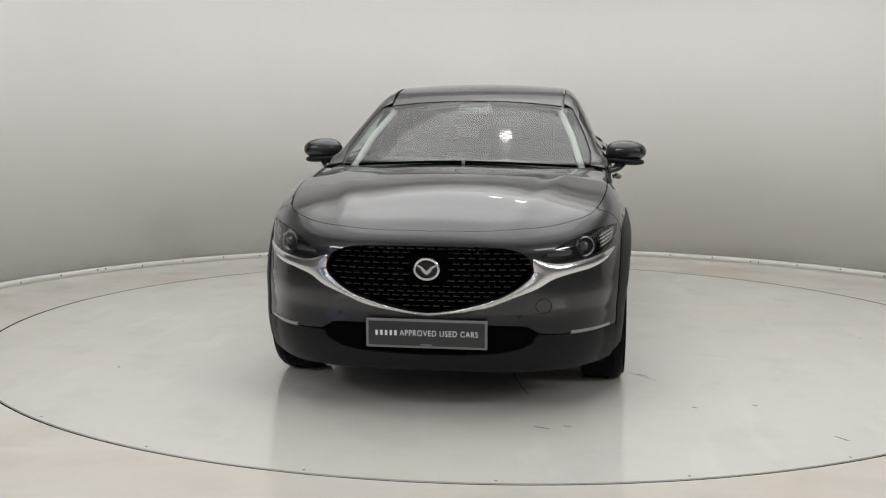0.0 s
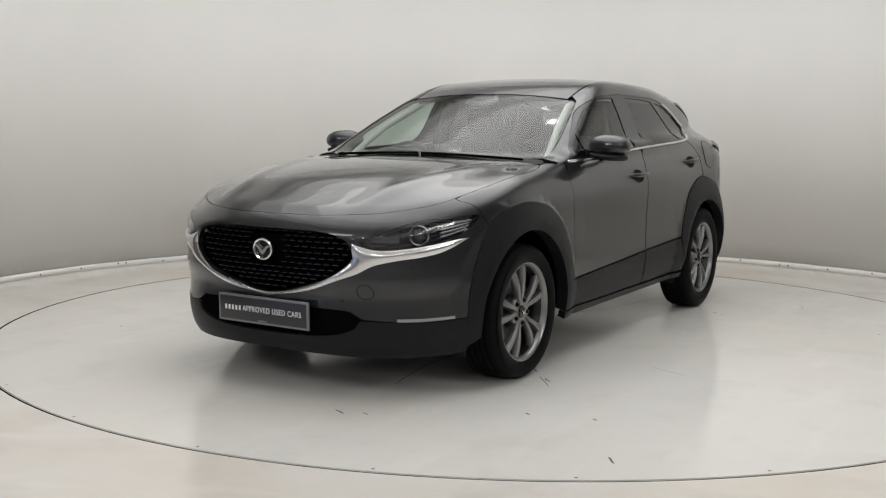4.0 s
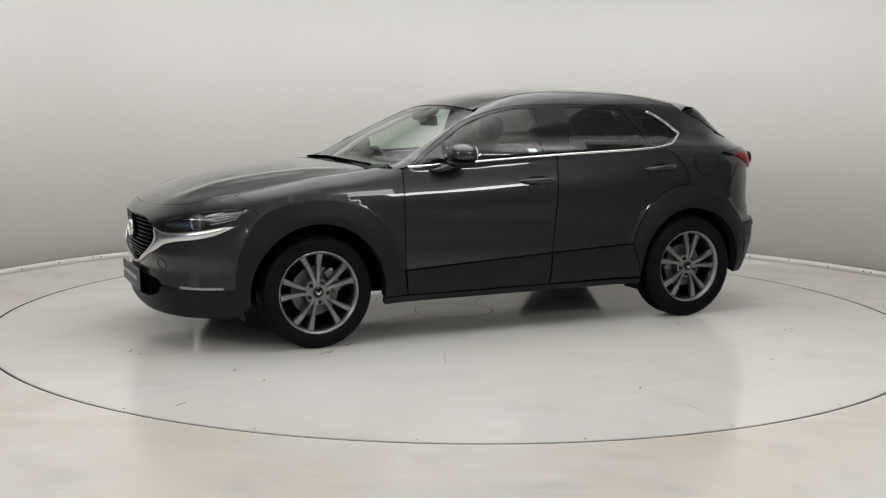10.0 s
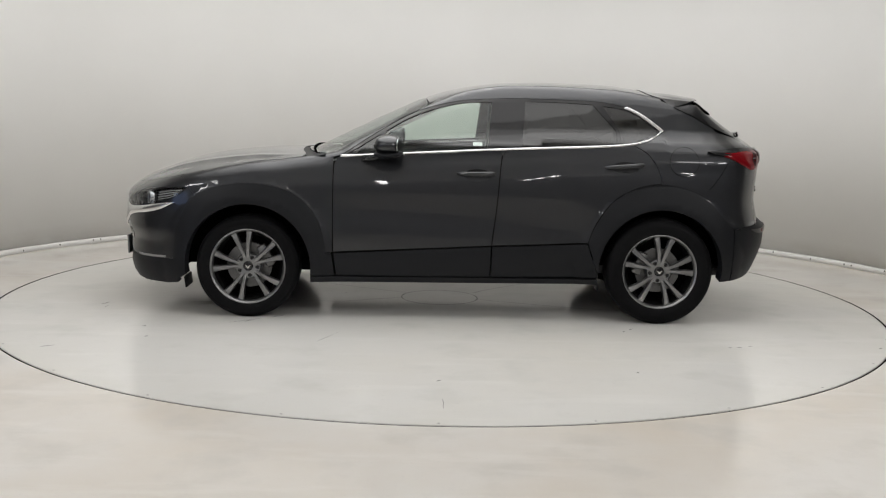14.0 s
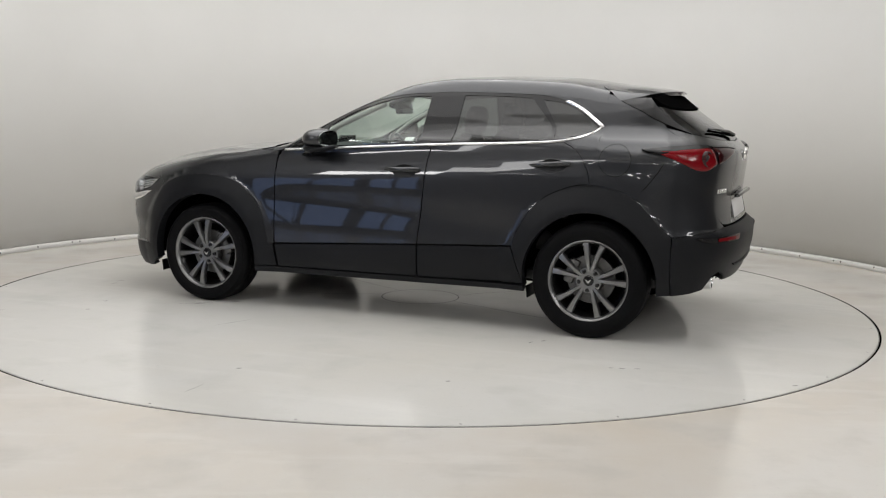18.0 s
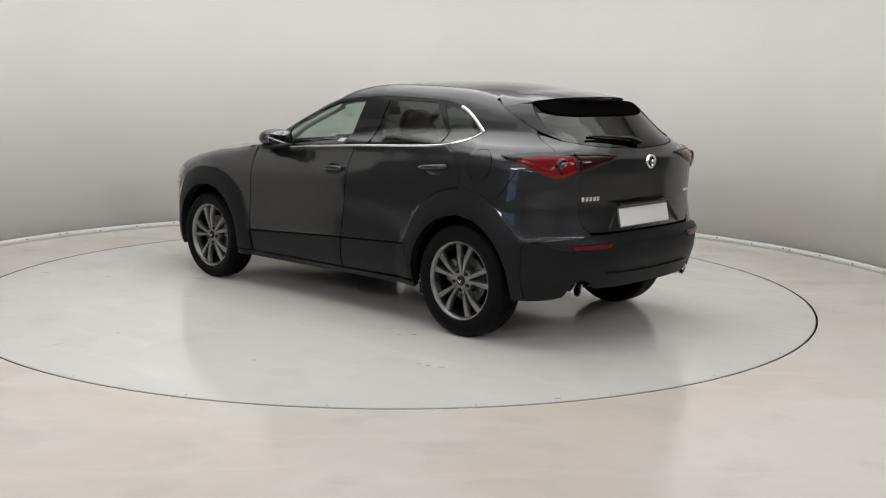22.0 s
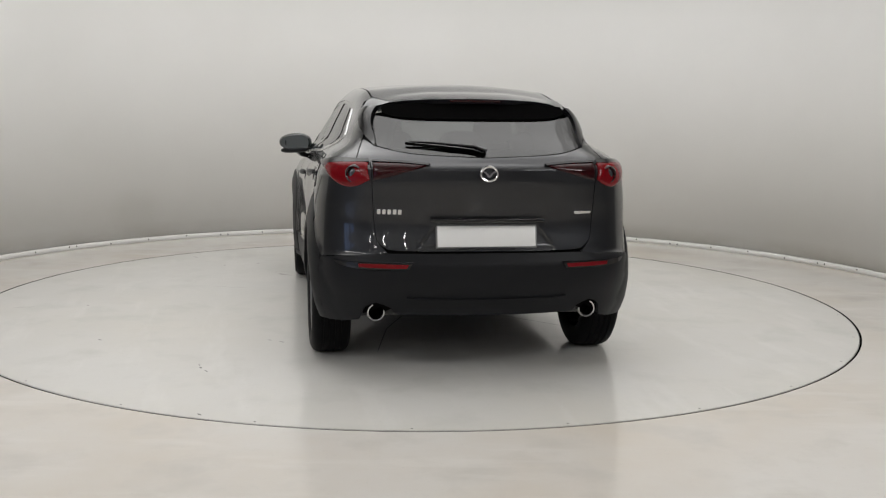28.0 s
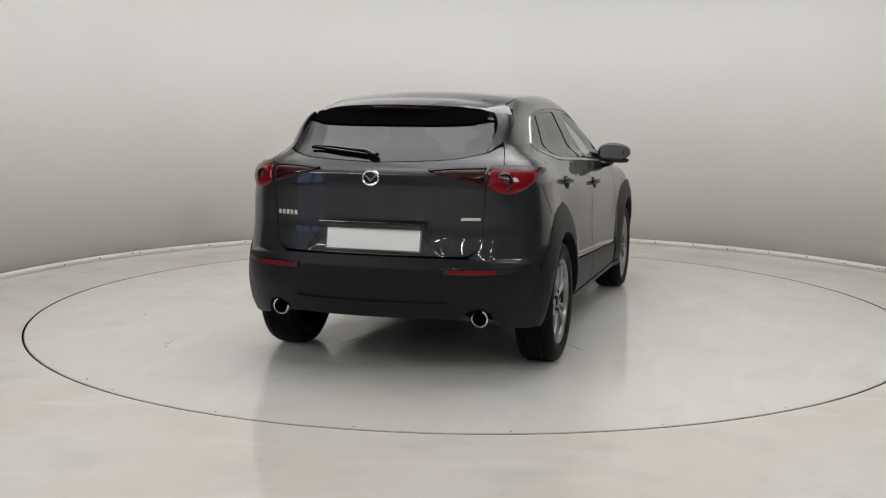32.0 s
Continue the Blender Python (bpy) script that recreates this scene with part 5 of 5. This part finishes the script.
# ---------------------------------------------------------------- wheels
def wheel_thing(hx, hz, radius, s, phase):
    """A wheel: tyre, alloy rim with five twin spokes, hub cap, nuts, brake disc. s: the side it faces."""
    wheel = new("wheel")
    wheel.parent = car
    wheel.matrix_basis = pose(hx, s * 0.775, hz)
    r0 = 0.244
    w = 0.108
    prof = [(r0 - 0.012, -0.085), (r0 + 0.004, -0.098), (r0 + 0.03, -0.106), (r0 + 0.06, -w), (radius - 0.028, -0.103), (radius - 0.010, -0.092), (radius - 0.002, -0.076)]
    for k in range(4):
        c = -0.048 + 0.032 * k
        prof += [(radius, c - 0.009), (radius, c - 0.0035), (radius - 0.007, c - 0.003), (radius - 0.007, c + 0.003), (radius, c + 0.0035)]
    prof += [(radius - 0.002, 0.076), (radius - 0.010, 0.092), (radius - 0.028, 0.103), (r0 + 0.062, w), (r0 + 0.058, w + 0.0015), (r0 + 0.03, 0.107), (r0 + 0.006, 0.101), (r0 - 0.010, 0.090)]
    bm = lathe([(r, s * d) for r, d in prof], 72)
    part("tyre", bm, M_TYRE, wheel, "black rubber tyre")
    rim = part("rim", lathe([(r, s * d) for r, d in [(0.222, 0.070), (0.226, 0.083), (0.233, 0.0925), (0.239, 0.0965), (0.245, 0.095), (0.248, 0.087), (0.244, 0.078)]], 72), M_ALLOY, wheel, "grey alloy rim")
    part("rim_barrel", lathe([(r, s * d) for r, d in [(0.205, -0.09), (0.198, 0.03), (0.215, 0.058), (0.222, 0.070)]], 72), M_NUT, rim)
    for k in range(5):
        for d in (-1, 1):
            bm = bmesh.new()
            loops = []
            for t in np.linspace(0, 1, 7):
                r = 0.040 + (0.231 - 0.040) * t
                a = radians(phase + 72 * k + d * (9.0 + 4.5 * t))
                hw = 0.0105 + 0.012 * t ** 1.6
                dep = 0.072 + 0.014 * math.sin(t * math.pi * 0.9)
                c = Vector((math.cos(a), 0, math.sin(a)))
                u = Vector((-math.sin(a), 0, math.cos(a)))
                loops.append([bm.verts.new(c * r + u * q + Vector((0, s * y, 0))) for q, y in ((-hw * 1.05, dep - 0.032), (-hw, dep - 0.008), (-hw * 0.7, dep), (hw * 0.7, dep), (hw, dep - 0.008), (hw * 1.05, dep - 0.032))])
            for a_, b_ in zip(loops, loops[1:]):
                for i in range(6):
                    bm.faces.new((a_[i], a_[(i + 1) % 6], b_[(i + 1) % 6], b_[i]))
            part("spoke", bm, M_ALLOY, rim)
    part("hub", lathe([(r, s * d) for r, d in [(0.085, 0.02), (0.084, 0.060), (0.076, 0.070), (0.040, 0.0755), (0.032, 0.074)]], 40), M_ALLOY, rim)
    cap = part("hub_cap", lathe([(r, s * d) for r, d in [(0.031, 0.06), (0.030, 0.079), (0.026, 0.083), (0.0, 0.085)]], 32), M_BLACK, rim)
    bm = bmesh.new()
    for q in (1, -1):
        pts = [(0, -0.004), (q * 0.008, 0.003), (q * 0.019, 0.009), (q * 0.013, 0.0), (q * 0.006, -0.011), (0, -0.015)]
        bm.faces.new([bm.verts.new((a, s * 0.0872, b)) for a, b in pts])
    part("cap_mark", bm, M_CHROME, cap)
    for k in range(5):
        a = radians(phase + 36 + 72 * k)
        m = Matrix.Translation((0.057 * math.cos(a), 0, 0.057 * math.sin(a)))
        part("wheel_nut", lathe([(r, s * d) for r, d in [(0.0155, 0.055), (0.015, 0.072), (0.0105, 0.073), (0.010, 0.083), (0.0, 0.085)]], 12, m=m), M_NUT, rim)
    part("brake_disc", lathe([(r, s * d) for r, d in [(0.07, 0.0), (0.075, 0.01), (0.145, 0.012), (0.148, 0.0), (0.145, -0.012)]], 48), M_DISC, wheel)
    bm = bmesh.new()
    ca = radians(150 if hx > 0 else 20)
    box(bm, (0.065, 0.06, 0.15), pose(0.125 * math.cos(ca), s * 0.008, 0.125 * math.sin(ca), 0, -math.degrees(ca), 0), 0.015)
    part("brake_caliper", bm, M_DISC, wheel)
    part("barrel_back", lathe([(r, s * d) for r, d in [(0.0, -0.03), (0.21, -0.03)]], 40), M_DARK, wheel)
    return wheel


wheel_thing(*WHEELS[0], 0.331, 1, 79)
wheel_thing(*WHEELS[0], 0.331, -1, 60)
wheel_thing(*WHEELS[1], 0.346, 1, 97)
wheel_thing(*WHEELS[1], 0.346, -1, 40)

# ---------------------------------------------------------------- cabin
def seat(x, y, wid, rear=False):
    bm = bmesh.new()
    blob(bm, (0.52, wid, 0.20), pose(x + 0.02, y, 0.55, 0, -8, 0), 3.2)
    ob = part("rear_seat" if rear else "front_seat", bm, M_SEAT, car, "black upholstered seat")
    bm = bmesh.new()
    blob(bm, (0.17, wid * 0.98, 0.66), pose(x - 0.29, y, 0.86, 0, -18 if not rear else -22, 0), 3.0)
    part("backrest", bm, M_SEAT, ob)
    heads = (0,) if not rear else (-0.42, 0, 0.42)
    for dy in heads:
        bm = bmesh.new()
        blob(bm, (0.11, 0.26, 0.19 if not rear else 0.15), pose(x - 0.41 - (0.03 if rear else 0), y + dy, 1.255 if not rear else 1.20, 0, -10, 0), 2.8)
        part("headrest", bm, M_SEAT, ob)
    return ob


seat(-0.02, 0.37, 0.50)
seat(-0.02, -0.37, 0.50)
seat(-0.86, 0.0, 1.26, True)
bm = bmesh.new()
blob(bm, (0.50, 1.42, 0.34), pose(0.72, 0, 0.90, 0, 6, 0), 3.4)
dash = part("dashboard", bm, M_TRIM, car, "dark dashboard")
bm = bmesh.new()
blob(bm, (0.16, 0.36, 0.09), pose(0.60, -0.37, 1.045), 2.8)
part("instrument_hood", bm, M_TRIM, dash)
bm = bmesh.new()
box(bm, (0.02, 0.24, 0.09), pose(0.70, 0.0, 1.075, 0, -8, 0), 0.008)
part("display_screen", bm, M_BLACK, dash)
bm = bmesh.new()
ringm = pose(0.42, -0.37, 0.955, 0, -66, 0)
loops = []
for i in range(36):
    a = 2 * math.pi * i / 36
    loops.append([bm.verts.new(ringm @ Vector(((0.182 + 0.015 * math.cos(b)) * math.cos(a), (0.182 + 0.015 * math.cos(b)) * math.sin(a), 0.015 * math.sin(b)))) for b in (2 * math.pi * k / 8 for k in range(8))])
for i in range(36):
    a_, b_ = loops[i], loops[(i + 1) % 36]
    for k in range(8):
        bm.faces.new((a_[k], a_[(k + 1) % 8], b_[(k + 1) % 8], b_[k]))
wheel_s = part("steering_wheel", bm, M_TRIM, car, "black steering wheel")
bm = bmesh.new()
blob(bm, (0.15, 0.13, 0.05), ringm, 2.8)
box(bm, (0.05, 0.35, 0.018), ringm, 0.005)
part("steering_hub", bm, M_TRIM, wheel_s)
bm = bmesh.new()
box(bm, (2.6, 1.40, 0.06), pose(-0.55, 0, 0.33), 0.02)
part("cabin_floor", bm, M_TRIM, car)
for s in (1, -1):
    panel_in = [(0.75, 1.03), (-0.25, 1.095), (-1.0, 1.13), (-1.35, 1.12), (-1.35, 0.95), (-1.05, 0.88), (-0.84, 0.60), (-0.80, 0.45), (0.75, 0.45)]
    pv, pn = cast(*rays("side", panel_in), off=-0.07)
    bm = bmesh.new()
    bm.faces.new([bm.verts.new((p[0], s * p[1], p[2])) for p in pv])
    part("door_lining", bm, M_TRIM, car)
hl = [(x, y) for x in np.linspace(0.16, -1.55, 12) for y in np.linspace(-0.56, 0.56, 9)]
hp, _ = cast(*rays("top", hl), off=-0.045)
bm = bmesh.new()
vs = [bm.verts.new(p) for p in hp]
for i in range(11):
    for j in range(8):
        k = i * 9 + j
        bm.faces.new((vs[k], vs[k + 1], vs[k + 10], vs[k + 9]))
part("headliner", bm, M_LINER, car)
for s in (1, -1):
    for nm, line, r in (("a_pillar_trim", [(0.76, 0.665, 1.00), (0.45, 0.59, 1.21), (0.15, 0.515, 1.355)], 0.019), ("b_pillar_trim", [(-0.31, 0.68, 1.05), (-0.33, 0.575, 1.38)], 0.045), ("c_pillar_trim", [(-1.36, 0.56, 1.05), (-1.30, 0.47, 1.36)], 0.10)):
        part(nm, tube([(a, s * b, c) for a, b, c in line], r, 10), M_LINER if nm[0] == "a" else M_TRIM, car)
    bm = bmesh.new()
    blob(bm, (0.10, 0.50, 0.16), pose(-1.50, s * 0.32, 1.10), 3)
    part("parcel_shelf", bm, M_TRIM, car)
bm = bmesh.new()
box(bm, (0.03, 0.26, 0.07), pose(0.25, 0, 1.315, 0, 10, 0), 0.012)
rv = part("rear_view_mirror", bm, M_BLACK, car)
bm = bmesh.new()
blob(bm, (0.16, 0.22, 0.06), pose(0.27, 0, 1.365, 0, 26, 0), 3)
part("camera_pod", bm, M_BLACK, rv)
for s in (1, -1):
    wp2, wn2 = cast(*rays("side", [(-0.13, 1.150)]), off=-0.013)
    if s > 0:
        bm = bmesh.new()
        box(bm, (0.060, 0.001, 0.040), Matrix.Translation(wp2[0]) @ Vector(wn2[0]).to_track_quat("Y", "Z").to_matrix().to_4x4())
        part("window_sticker", bm, M_WHITE, car, "small white sticker inside the window")


# ---------------------------------------------------------------- motion
def motions():
    rows_car, rows_table = [], []
    for t, a in HEADING:
        c, s = math.cos(radians(a)), math.sin(radians(a))
        rows_table.append((t, pose(0, 0, 0, 0, 0, a)))
        rows_car.append((t, pose(c * CAR_OFF[0] - s * CAR_OFF[1], s * CAR_OFF[0] + c * CAR_OFF[1], 0, 0, 0, a)))
    walk(turntable, rows_table)
    walk(car, rows_car)


motions()
